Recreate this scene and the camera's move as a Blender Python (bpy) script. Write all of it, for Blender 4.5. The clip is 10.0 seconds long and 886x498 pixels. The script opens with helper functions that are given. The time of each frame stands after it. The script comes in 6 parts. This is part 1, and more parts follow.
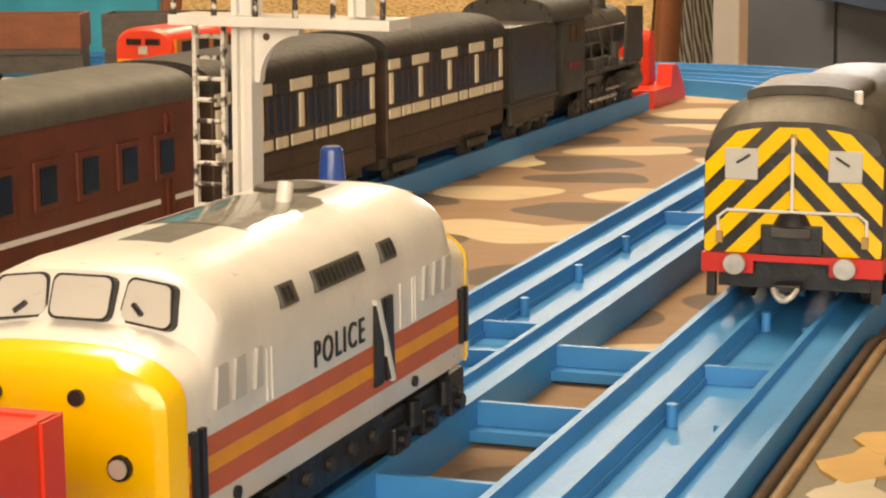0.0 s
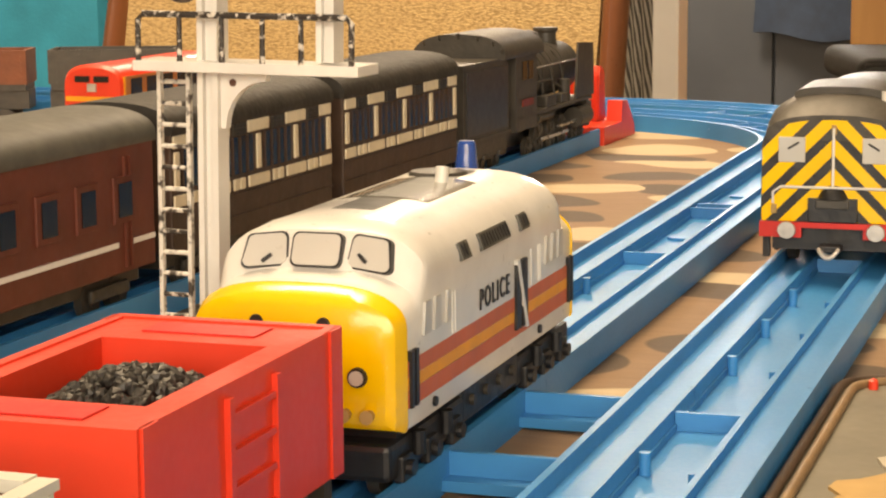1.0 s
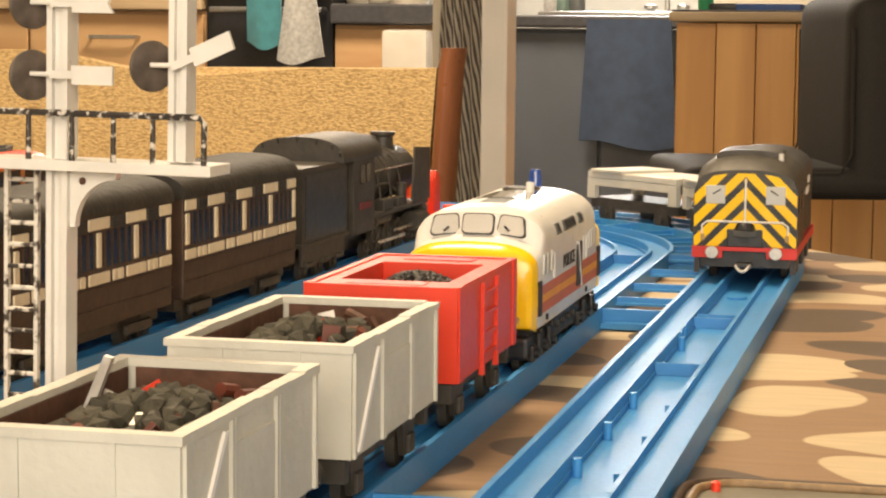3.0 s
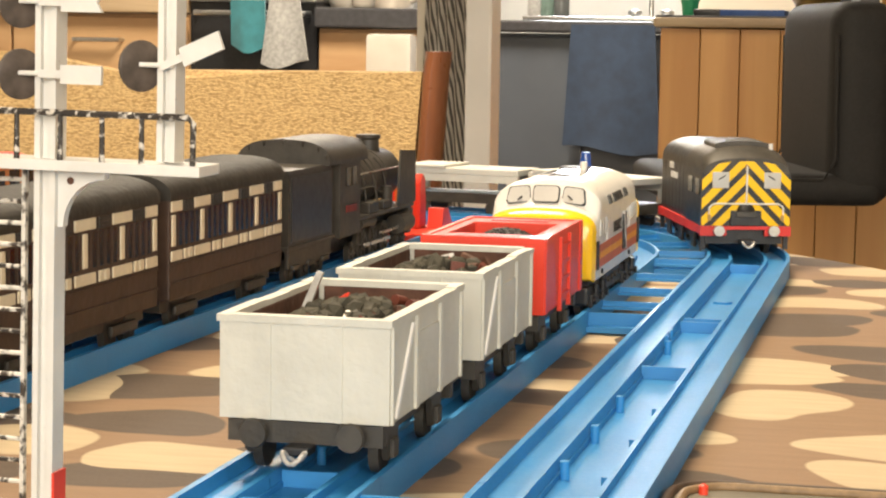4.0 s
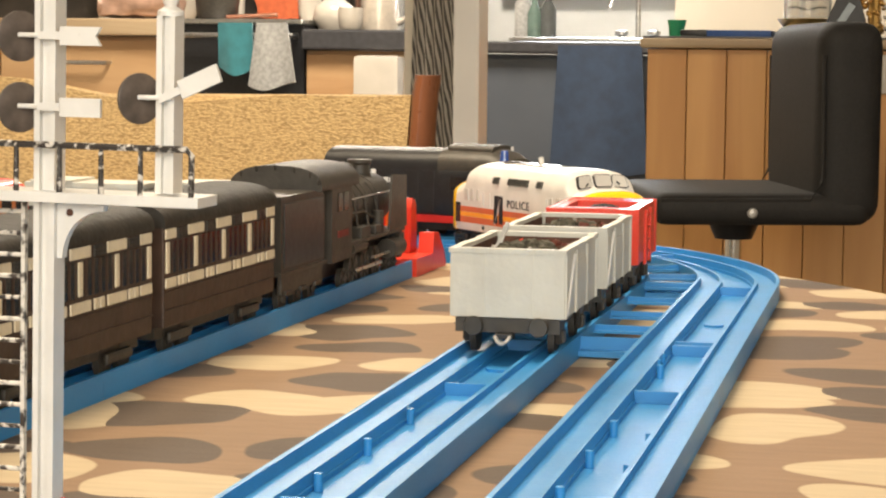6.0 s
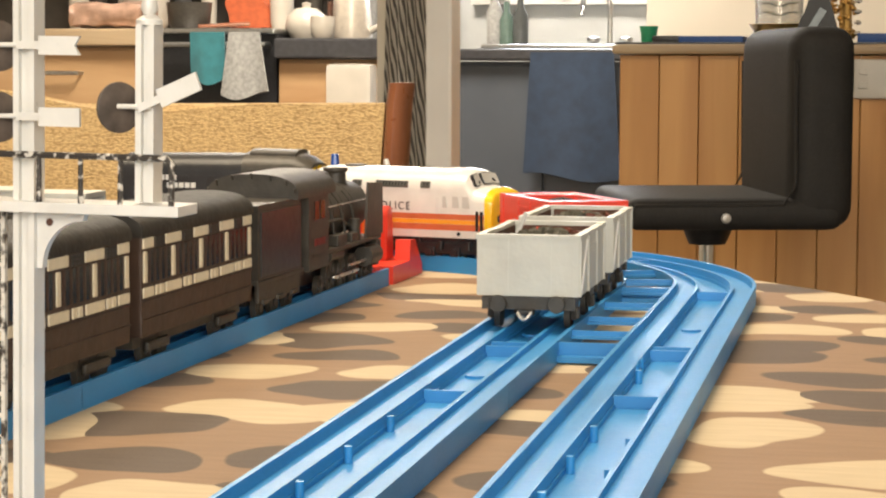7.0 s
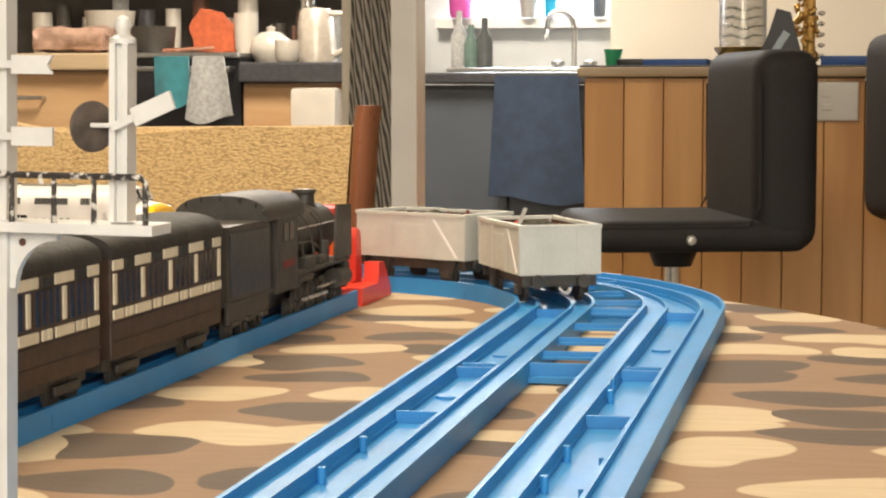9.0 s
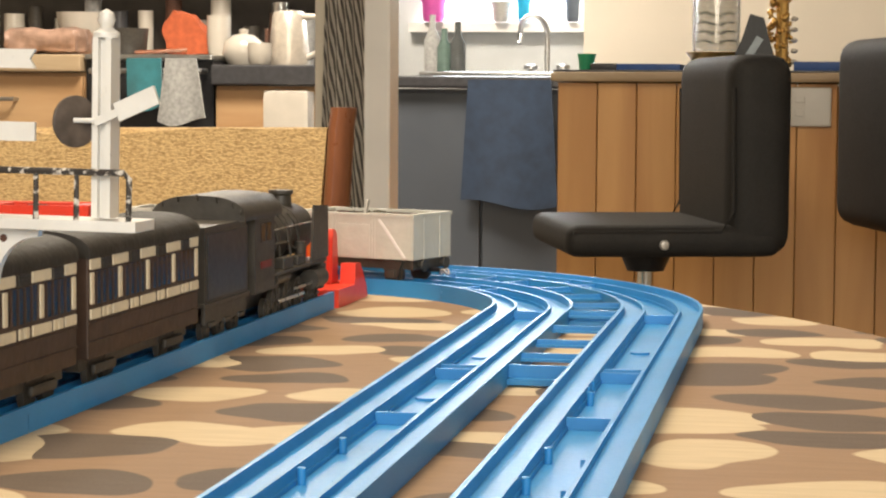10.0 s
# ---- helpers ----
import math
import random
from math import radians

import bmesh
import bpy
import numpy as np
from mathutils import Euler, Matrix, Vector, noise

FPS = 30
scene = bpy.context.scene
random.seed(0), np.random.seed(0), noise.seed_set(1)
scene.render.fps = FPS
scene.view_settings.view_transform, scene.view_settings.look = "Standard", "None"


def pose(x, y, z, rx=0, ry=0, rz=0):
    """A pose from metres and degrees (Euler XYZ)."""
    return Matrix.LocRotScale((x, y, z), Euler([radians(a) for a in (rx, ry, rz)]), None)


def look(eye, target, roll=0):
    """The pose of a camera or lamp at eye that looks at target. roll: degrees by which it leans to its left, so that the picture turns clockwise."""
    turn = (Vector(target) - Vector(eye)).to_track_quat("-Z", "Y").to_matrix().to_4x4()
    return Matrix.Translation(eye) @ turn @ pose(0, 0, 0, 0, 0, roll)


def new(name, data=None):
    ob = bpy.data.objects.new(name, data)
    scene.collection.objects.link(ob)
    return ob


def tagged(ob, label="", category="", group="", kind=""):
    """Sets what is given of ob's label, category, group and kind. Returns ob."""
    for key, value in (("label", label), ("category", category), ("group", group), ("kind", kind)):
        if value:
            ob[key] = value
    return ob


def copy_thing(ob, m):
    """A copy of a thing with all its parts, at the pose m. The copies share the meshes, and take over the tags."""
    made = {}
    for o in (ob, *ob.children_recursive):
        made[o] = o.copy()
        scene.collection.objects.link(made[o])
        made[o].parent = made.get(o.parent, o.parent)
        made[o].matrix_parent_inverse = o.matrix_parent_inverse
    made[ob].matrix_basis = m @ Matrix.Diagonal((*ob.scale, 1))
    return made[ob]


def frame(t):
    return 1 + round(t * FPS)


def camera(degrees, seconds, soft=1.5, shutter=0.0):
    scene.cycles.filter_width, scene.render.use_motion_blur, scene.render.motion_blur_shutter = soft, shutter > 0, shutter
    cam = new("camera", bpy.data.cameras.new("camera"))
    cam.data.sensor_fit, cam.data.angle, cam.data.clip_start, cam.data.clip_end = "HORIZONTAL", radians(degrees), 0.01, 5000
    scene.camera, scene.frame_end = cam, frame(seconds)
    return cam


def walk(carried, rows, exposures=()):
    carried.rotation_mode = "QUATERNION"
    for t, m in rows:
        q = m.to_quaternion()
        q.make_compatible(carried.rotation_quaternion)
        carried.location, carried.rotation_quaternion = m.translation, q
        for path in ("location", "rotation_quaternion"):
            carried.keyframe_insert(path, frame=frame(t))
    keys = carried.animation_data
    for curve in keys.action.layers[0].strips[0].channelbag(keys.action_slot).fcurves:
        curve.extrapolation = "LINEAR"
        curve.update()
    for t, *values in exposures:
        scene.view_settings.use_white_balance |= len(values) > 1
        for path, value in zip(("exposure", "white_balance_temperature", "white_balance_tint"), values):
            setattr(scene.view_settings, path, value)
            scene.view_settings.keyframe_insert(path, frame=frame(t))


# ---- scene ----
cam = camera(24.3, 10.0, soft=2.2)
walk(cam, [
    (0, look((0.0881, -0.2937, 0.1059), (-0.2505, 0.6319, -0.0637), -0.54)),
    (0.5, look((0.0846, -0.2936, 0.1062), (-0.2467, 0.6350, -0.0606), -0.72)),
    (1, look((0.0807, -0.2917, 0.1088), (-0.2302, 0.6459, -0.0467), -0.49)),
    (1.5, look((0.0792, -0.2918, 0.1084), (-0.1941, 0.6610, -0.0240), 0.14)),
    (2, look((0.0774, -0.2919, 0.1077), (-0.1736, 0.6685, -0.0126), 0.15)),
    (2.5, look((0.0767, -0.2942, 0.1083), (-0.1618, 0.6706, -0.0024), 0.29)),
    (4, look((0.0745, -0.2935, 0.1075), (-0.1486, 0.6759, 0.0047), 0.84)),
    (4.5, look((0.0744, -0.2965, 0.1071), (-0.1453, 0.6737, 0.0054), 0.80)),
    (5, look((0.0745, -0.2974, 0.1083), (-0.1459, 0.6731, 0.0106), 0.85)),
    (6.5, look((0.0728, -0.2977, 0.1097), (-0.1403, 0.6751, 0.0185), 0.28)),
    (7, look((0.0722, -0.2981, 0.1094), (-0.1329, 0.6766, 0.0204), 0.15)),
    (7.5, look((0.0718, -0.2981, 0.1082), (-0.1273, 0.6781, 0.0224), 0.18)),
    (8, look((0.0711, -0.2981, 0.1085), (-0.1227, 0.6795, 0.0267), -0.02)),
    (8.5, look((0.0700, -0.2976, 0.1080), (-0.1209, 0.6809, 0.0293), 0.03)),
    (9, look((0.0699, -0.2977, 0.1082), (-0.1185, 0.6813, 0.0308), 0.01)),
    (9.5, look((0.0694, -0.2980, 0.1092), (-0.1151, 0.6818, 0.0330), 0.17)),
    (10, look((0.0663, -0.2948, 0.1067), (-0.1083, 0.6869, 0.0314), 0.36)),
], [(0, 0.44, 7800, 14), (1, 0.52, 7800, 14), (2.5, 0.46, 7700, 14), (4, 0.68, 6600, 10), (5, 0.57, 6550, 10), (7, 0.56, 6400, 10), (8.5, 0.51, 6350, 10), (10, 0.44, 6350, 10)])

# ---- world and light ----
world = bpy.data.worlds.new("world")
scene.world = world
world.use_nodes = True
wn = world.node_tree
sky = wn.nodes.new("ShaderNodeTexSky")
sky.sky_type, sky.sun_disc = "NISHITA", False
sky.sun_elevation, sky.sun_rotation = radians(40), radians(200)
wn.links.new(sky.outputs["Color"], wn.nodes["Background"].inputs["Color"])
wn.nodes["Background"].inputs["Strength"].default_value = 0.12


def area_lamp(name, m, w, h, power, colour):
    d = bpy.data.lights.new(name, "AREA")
    d.shape, d.size, d.size_y, d.energy, d.color = "RECTANGLE", w, h, power, colour
    ob = new(name, d)
    ob.matrix_world = m
    return ob


# daylight through the two big windows and a warm ceiling panel
area_lamp("window_light_south", look((0.55, -2.16, 0.75), (-0.3, 0.8, -0.1)), 2.2, 1.2, 47, (1.0, 0.89, 0.72))
area_lamp("window_light_kitchen", look((-0.86, 5.96, 0.70), (-0.7, 3.8, -0.2)), 0.45, 0.6, 14, (0.93, 0.97, 1.0))
area_lamp("ceiling_light_glow", look((-0.5, 0.7, 1.58), (-0.5, 0.7, 0.0)), 0.7, 0.7, 31, (1.0, 0.82, 0.58))
# added fill with no fitting behind it, overhead to brighten the kitchen
area_lamp("kitchen_light_glow", look((-1.2, 4.4, 1.58), (-1.2, 4.4, 0.0)), 0.6, 0.6, 62, (1.0, 0.87, 0.70))

# ---- materials ----
MATS = {}


def mat(name, colour, rough=0.5, metal=0.0, vary=0.12, scale=60.0, bump=0.1, bump_scale=300.0, coat=0.0, trans=0.0, sheen=0.0):
    """A surface with mottled colour at two scales, uneven gloss and fine relief."""
    if name in MATS:
        return MATS[name]
    m = bpy.data.materials.new(name)
    m.use_nodes = True
    nt = m.node_tree
    b = nt.nodes["Principled BSDF"]
    tc = nt.nodes.new("ShaderNodeTexCoord")
    n1 = nt.nodes.new("ShaderNodeTexNoise")
    n1.inputs["Scale"].default_value, n1.inputs["Detail"].default_value = scale, 6
    n2 = nt.nodes.new("ShaderNodeTexNoise")
    n2.inputs["Scale"].default_value, n2.inputs["Detail"].default_value = bump_scale, 3
    nt.links.new(tc.outputs["Object"], n1.inputs["Vector"])
    nt.links.new(tc.outputs["Object"], n2.inputs["Vector"])
    ramp = nt.nodes.new("ShaderNodeValToRGB")
    c = Vector(colour)
    ramp.color_ramp.elements[0].position, ramp.color_ramp.elements[1].position = 0.3, 0.7
    ramp.color_ramp.elements[0].color = (*(c * (1 - vary)), 1)
    ramp.color_ramp.elements[1].color = (*[min(1, v * (1 + vary * 0.7)) for v in c], 1)
    nt.links.new(n1.outputs["Fac"], ramp.inputs["Fac"])
    nt.links.new(ramp.outputs["Color"], b.inputs["Base Color"])
    mr = nt.nodes.new("ShaderNodeMapRange")
    mr.inputs["To Min"].default_value, mr.inputs["To Max"].default_value = max(0.02, rough - 0.08), min(1, rough + 0.1)
    nt.links.new(n2.outputs["Fac"], mr.inputs["Value"])
    nt.links.new(mr.outputs["Result"], b.inputs["Roughness"])
    bp = nt.nodes.new("ShaderNodeBump")
    bp.inputs["Strength"].default_value, bp.inputs["Distance"].default_value = bump, 0.3 / bump_scale
    nt.links.new(n2.outputs["Fac"], bp.inputs["Height"])
    nt.links.new(bp.outputs["Normal"], b.inputs["Normal"])
    b.inputs["Metallic"].default_value = metal
    b.inputs["Coat Weight"].default_value = coat
    b.inputs["Transmission Weight"].default_value = trans
    b.inputs["Sheen Weight"].default_value = sheen
    MATS[name] = m
    return m


def glow(name, colour, strength):
    if name not in MATS:
        m = bpy.data.materials.new(name)
        m.use_nodes = True
        b = m.node_tree.nodes["Principled BSDF"]
        b.inputs["Base Color"].default_value = (*colour, 1)
        b.inputs["Emission Color"].default_value = (*colour, 1)
        b.inputs["Emission Strength"].default_value = strength
        MATS[name] = m
    return MATS[name]


BLUE = mat("blue_track_plastic", (0.028, 0.225, 0.53), 0.42, vary=0.12, scale=25, bump=0.06, bump_scale=900)
WHITE = mat("white_enamel", (0.70, 0.685, 0.65), 0.30, vary=0.08, scale=90, bump=0.15, bump_scale=500, coat=0.2)
YELLOW = mat("yellow_gloss", (0.90, 0.54, 0.01), 0.22, vary=0.07, scale=80, bump=0.08, bump_scale=500, coat=0.4)
ORANGE = mat("orange_stripe", (0.55, 0.12, 0.045), 0.45, vary=0.12, scale=150)
AMBER = mat("amber_stripe", (0.80, 0.33, 0.02), 0.45, vary=0.12, scale=150)
BLACK = mat("black_plastic", (0.012, 0.012, 0.014), 0.42, vary=0.3, scale=120, bump=0.25)
SOOT = mat("weathered_black", (0.046, 0.040, 0.032), 0.48, vary=0.35, scale=140, bump=0.3, bump_scale=600)
GREY = mat("grey_paint", (0.33, 0.32, 0.29), 0.5, vary=0.12, scale=120, bump=0.15)
ROOFGREY = mat("dark_roof_grey", (0.085, 0.083, 0.072), 0.55, vary=0.25, scale=120)
RED = mat("red_plastic", (0.72, 0.045, 0.018), 0.42, vary=0.08, scale=60, bump=0.06, bump_scale=500, coat=0.15)
BEAMRED = mat("buffer_beam_red", (0.60, 0.02, 0.015), 0.45)
SILVER = mat("silver_paint", (0.52, 0.5, 0.47), 0.4, metal=0.5, vary=0.2, scale=300)
COAL = mat("coal", (0.02, 0.018, 0.016), 0.45, vary=0.5, scale=300, bump=0.8, bump_scale=700)
RUST = mat("rusty_brown", (0.10, 0.042, 0.024), 0.75, vary=0.35, scale=200, bump=0.5)
WAGONGREY = mat("hand_painted_grey", (0.56, 0.55, 0.49), 0.55, vary=0.08, scale=70, bump=0.35, bump_scale=260)
MAROON = mat("maroon_paint", (0.13, 0.030, 0.016), 0.5, vary=0.2, scale=90, bump=0.15)
BROWN = mat("chocolate_brown", (0.054, 0.030, 0.019), 0.5, vary=0.32, scale=110, bump=0.2)
CREAM = mat("cream_paint", (0.72, 0.64, 0.48), 0.5, vary=0.08, scale=300)
WINDOWDARK = mat("dark_glazing", (0.01, 0.01, 0.011), 0.2, vary=0.3)
WINDOWGREY = mat("grey_painted_glazing", (0.50, 0.49, 0.46), 0.3, vary=0.06)
CHROME = mat("chrome", (0.6, 0.58, 0.55), 0.2, metal=1.0, vary=0.05)
BEACON = mat("blue_beacon_plastic", (0.02, 0.09, 0.42), 0.12, vary=0.05, coat=0.5, trans=0.35)
OCHRE = mat("ochre_board", (0.42, 0.27, 0.10), 0.7, vary=0.15)
LEATHER = mat("black_leatherette", (0.009, 0.0075, 0.0065), 0.72, vary=0.3, scale=20, bump=0.25, bump_scale=220)
NAVY = mat("navy_laminate", (0.078, 0.090, 0.110), 0.45, vary=0.12, scale=6, bump=0.05)
TOWELBLUE = mat("navy_towel", (0.026, 0.046, 0.088), 0.9, vary=0.2, scale=30, bump=0.5, bump_scale=300, sheen=0.3)
WALLWHITE = mat("cream_wall_paint", (0.66, 0.60, 0.50), 0.75, vary=0.05, scale=3, bump=0.1, bump_scale=120)
GLOSSWHITE = mat("white_gloss_paint", (0.82, 0.80, 0.77), 0.35, vary=0.05, scale=8)
TILE = mat("white_glazed_tile", (0.62, 0.64, 0.64), 0.25, vary=0.05, scale=10)
BENCHTOP = mat("dark_bench_top", (0.05, 0.05, 0.055), 0.3, vary=0.25, scale=60)
STEEL = mat("stainless_steel", (0.55, 0.55, 0.54), 0.28, metal=1.0, vary=0.1)
TEAL = mat("teal_towel", (0.03, 0.17, 0.20), 0.9, vary=0.15, scale=40, bump=0.5, sheen=0.3)
GREYTOWEL = mat("grey_checked_towel", (0.33, 0.33, 0.32), 0.9, vary=0.25, scale=90, bump=0.5, sheen=0.3)
CERAMIC = mat("white_ceramic", (0.50, 0.46, 0.40), 0.2, vary=0.06, scale=20, coat=0.3)
FLOORMAT = mat("dark_floor_vinyl", (0.10, 0.085, 0.075), 0.5, vary=0.35, scale=9, bump=0.1)
PINK = mat("pink_plastic", (0.62, 0.10, 0.38), 0.4)
GREEN = mat("green_plastic", (0.03, 0.33, 0.15), 0.4)
TERRACOTTA = mat("orange_cloth", (0.42, 0.09, 0.03), 0.85, vary=0.2, bump=0.4)
BAG = mat("plastic_bread_bag", (0.42, 0.27, 0.20), 0.35, vary=0.35, scale=25, bump=0.5, bump_scale=60)
GOLD = mat("brass", (0.62, 0.38, 0.12), 0.3, metal=0.9, vary=0.2)
FOLDER = mat("blue_card", (0.015, 0.07, 0.26), 0.5)
CYAN = mat("turquoise_cloth", (0.02, 0.30, 0.46), 0.8, vary=0.3, scale=12, bump=0.3)


def wood(name, dark, light, stretch, rough=0.45, scale=14.0):
    """Grain drawn out along one axis."""
    m = mat(name, light, rough, vary=0.1, bump=0.12, bump_scale=160)
    nt = m.node_tree
    b = nt.nodes["Principled BSDF"]
    tc = nt.nodes.new("ShaderNodeTexCoord")
    oi = nt.nodes.new("ShaderNodeObjectInfo")
    mp = nt.nodes.new("ShaderNodeMapping")
    mp.inputs["Scale"].default_value = stretch
    add = nt.nodes.new("ShaderNodeVectorMath")
    add.operation = "ADD"
    nz = nt.nodes.new("ShaderNodeTexNoise")
    nz.inputs["Scale"].default_value, nz.inputs["Detail"].default_value, nz.inputs["Distortion"].default_value = scale, 8, 0.6
    rp = nt.nodes.new("ShaderNodeValToRGB")
    rp.color_ramp.elements[0].position, rp.color_ramp.elements[1].position = 0.32, 0.68
    rp.color_ramp.elements[0].color, rp.color_ramp.elements[1].color = (*dark, 1), (*light, 1)
    nt.links.new(tc.outputs["Object"], mp.inputs["Vector"])
    nt.links.new(mp.outputs["Vector"], add.inputs[0])
    nt.links.new(oi.outputs["Random"], add.inputs[1])
    nt.links.new(add.outputs["Vector"], nz.inputs["Vector"])
    nt.links.new(nz.outputs["Fac"], rp.inputs["Fac"])
    nt.links.new(rp.outputs["Color"], b.inputs["Base Color"])
    return m


PINE = wood("orange_pine", (0.50, 0.235, 0.068), (0.66, 0.35, 0.12), (1, 1, 0.08))
BEECH = wood("light_beech", (0.42, 0.24, 0.11), (0.55, 0.35, 0.18), (0.1, 1, 1))
TEAK = wood("red_brown_wood", (0.14, 0.045, 0.018), (0.27, 0.095, 0.04), (1, 1, 0.1), 0.3, 30)
EDGE = wood("worn_wood_edge", (0.30, 0.20, 0.11), (0.50, 0.38, 0.24), (0.1, 1, 1))


def cloth_material():
    """A printed camouflage cloth: cream and dark brown blobs on tan, over a fine weave."""
    m = mat("camouflage_cloth", (0.3, 0.18, 0.09), 0.75, vary=0.1, bump=0.2, bump_scale=900)
    nt = m.node_tree
    b = nt.nodes["Principled BSDF"]
    N, L = nt.nodes.new, nt.links.new
    tc = N("ShaderNodeTexCoord")
    warp = N("ShaderNodeTexNoise")
    warp.inputs["Scale"].default_value, warp.inputs["Detail"].default_value = 17, 1
    L(tc.outputs["Object"], warp.inputs["Vector"])
    sub = N("ShaderNodeVectorMath")
    sub.operation = "SUBTRACT"
    sub.inputs[1].default_value = (0.5, 0.5, 0.5)
    L(warp.outputs["Color"], sub.inputs[0])
    sc = N("ShaderNodeVectorMath")
    sc.operation = "SCALE"
    sc.inputs["Scale"].default_value = 0.045
    L(sub.outputs["Vector"], sc.inputs[0])
    add = N("ShaderNodeVectorMath")
    add.operation = "ADD"
    L(tc.outputs["Object"], add.inputs[0])
    L(sc.outputs["Vector"], add.inputs[1])
    mp = N("ShaderNodeMapping")
    mp.inputs["Scale"].default_value = (17.0, 24.5, 0.0)
    mp.inputs["Rotation"].default_value = (0, 0, radians(-12))
    L(add.outputs["Vector"], mp.inputs["Vector"])
    vo = N("ShaderNodeTexVoronoi")
    vo.inputs["Scale"].default_value, vo.inputs["Randomness"].default_value = 1.0, 0.62
    vo.voronoi_dimensions, vo.feature, vo.distance = "2D", "F1", "EUCLIDEAN"
    L(mp.outputs["Vector"], vo.inputs["Vector"])
    inside = N("ShaderNodeMapRange")
    inside.inputs["From Min"].default_value, inside.inputs["From Max"].default_value = 0.455, 0.435
    L(vo.outputs["Distance"], inside.inputs["Value"])
    sep = N("ShaderNodeSeparateColor")
    L(vo.outputs["Color"], sep.inputs["Color"])
    pick = N("ShaderNodeMath")
    pick.operation = "GREATER_THAN"
    pick.inputs[1].default_value = 0.42
    L(sep.outputs["Red"], pick.inputs[0])
    blob = N("ShaderNodeMix")
    blob.data_type = "RGBA"
    blob.inputs["A"].default_value, blob.inputs["B"].default_value = (0.088, 0.062, 0.045, 1), (0.47, 0.375, 0.245, 1)
    L(pick.outputs["Value"], blob.inputs["Factor"])
    full = N("ShaderNodeMix")
    full.data_type = "RGBA"
    full.inputs["A"].default_value = (0.235, 0.148, 0.086, 1)
    L(inside.outputs["Result"], full.inputs["Factor"])
    L(blob.outputs["Result"], full.inputs["B"])
    grain = N("ShaderNodeTexNoise")
    grain.inputs["Scale"].default_value, grain.inputs["Detail"].default_value = 160, 8
    stretch = N("ShaderNodeMapping")
    stretch.inputs["Scale"].default_value = (0.25, 1.6, 1)
    L(tc.outputs["Object"], stretch.inputs["Vector"])
    L(stretch.outputs["Vector"], grain.inputs["Vector"])
    gr = N("ShaderNodeMapRange")
    gr.inputs["To Min"].default_value, gr.inputs["To Max"].default_value = 0.8, 1.2
    L(grain.outputs["Fac"], gr.inputs["Value"])
    mul = N("ShaderNodeMix")
    mul.data_type, mul.blend_type = "RGBA", "MULTIPLY"
    mul.inputs["Factor"].default_value = 1.0
    L(full.outputs["Result"], mul.inputs["A"])
    L(gr.outputs["Result"], mul.inputs["B"])
    L(mul.outputs["Result"], b.inputs["Base Color"])
    return m


def weave_material():
    m = mat("woven_straw", (0.5, 0.34, 0.15), 0.8, vary=0.18, scale=60, bump=0.3, bump_scale=250)
    nt = m.node_tree
    b = nt.nodes["Principled BSDF"]
    N, L = nt.nodes.new, nt.links.new
    tc = N("ShaderNodeTexCoord")
    mp = N("ShaderNodeMapping")
    mp.inputs["Scale"].default_value = (260, 260, 620)
    L(tc.outputs["Object"], mp.inputs["Vector"])
    br = N("ShaderNodeTexNoise")
    br.inputs["Scale"].default_value, br.inputs["Detail"].default_value = 1.0, 5
    L(mp.outputs["Vector"], br.inputs["Vector"])
    wv = N("ShaderNodeTexVoronoi")
    wv.inputs["Scale"].default_value = 1.0
    m2 = N("ShaderNodeMapping")
    m2.inputs["Scale"].default_value = (300, 90, 520)
    L(tc.outputs["Object"], m2.inputs["Vector"])
    L(m2.outputs["Vector"], wv.inputs["Vector"])
    mx = N("ShaderNodeMath")
    mx.operation = "MULTIPLY_ADD"
    mx.inputs[1].default_value = -0.35
    L(wv.outputs["Distance"], mx.inputs[0])
    L(br.outputs["Fac"], mx.inputs[2])
    rp = N("ShaderNodeValToRGB")
    rp.color_ramp.elements[0].position, rp.color_ramp.elements[1].position = 0.12, 0.40
    rp.color_ramp.elements[0].color, rp.color_ramp.elements[1].color = (0.36, 0.235, 0.10, 1), (0.60, 0.42, 0.20, 1)
    L(mx.outputs["Value"], rp.inputs["Fac"])
    L(rp.outputs["Color"], b.inputs["Base Color"])
    bp = N("ShaderNodeBump")
    bp.inputs["Strength"].default_value, bp.inputs["Distance"].default_value = 0.6, 0.002
    L(mx.outputs["Value"], bp.inputs["Height"])
    L(bp.outputs["Normal"], b.inputs["Normal"])
    return m


def zebra_material():
    m = mat("zebra_curtain", (0.5, 0.48, 0.45), 0.85, vary=0.1, bump=0.3)
    nt = m.node_tree
    b = nt.nodes["Principled BSDF"]
    N, L = nt.nodes.new, nt.links.new
    tc = N("ShaderNodeTexCoord")
    mp = N("ShaderNodeMapping")
    mp.inputs["Rotation"].default_value = (0, radians(9), 0)
    L(tc.outputs["Object"], mp.inputs["Vector"])
    wv = N("ShaderNodeTexWave")
    wv.bands_direction = "X"
    wv.inputs["Scale"].default_value, wv.inputs["Distortion"].default_value, wv.inputs["Detail Scale"].default_value = 36, 2.2, 0.5
    L(mp.outputs["Vector"], wv.inputs["Vector"])
    rp = N("ShaderNodeValToRGB")
    rp.color_ramp.elements[0].position, rp.color_ramp.elements[1].position = 0.45, 0.55
    rp.color_ramp.elements[0].color, rp.color_ramp.elements[1].color = (0.09, 0.08, 0.07, 1), (0.50, 0.46, 0.40, 1)
    L(wv.outputs["Fac"], rp.inputs["Fac"])
    L(rp.outputs["Color"], b.inputs["Base Color"])
    return m


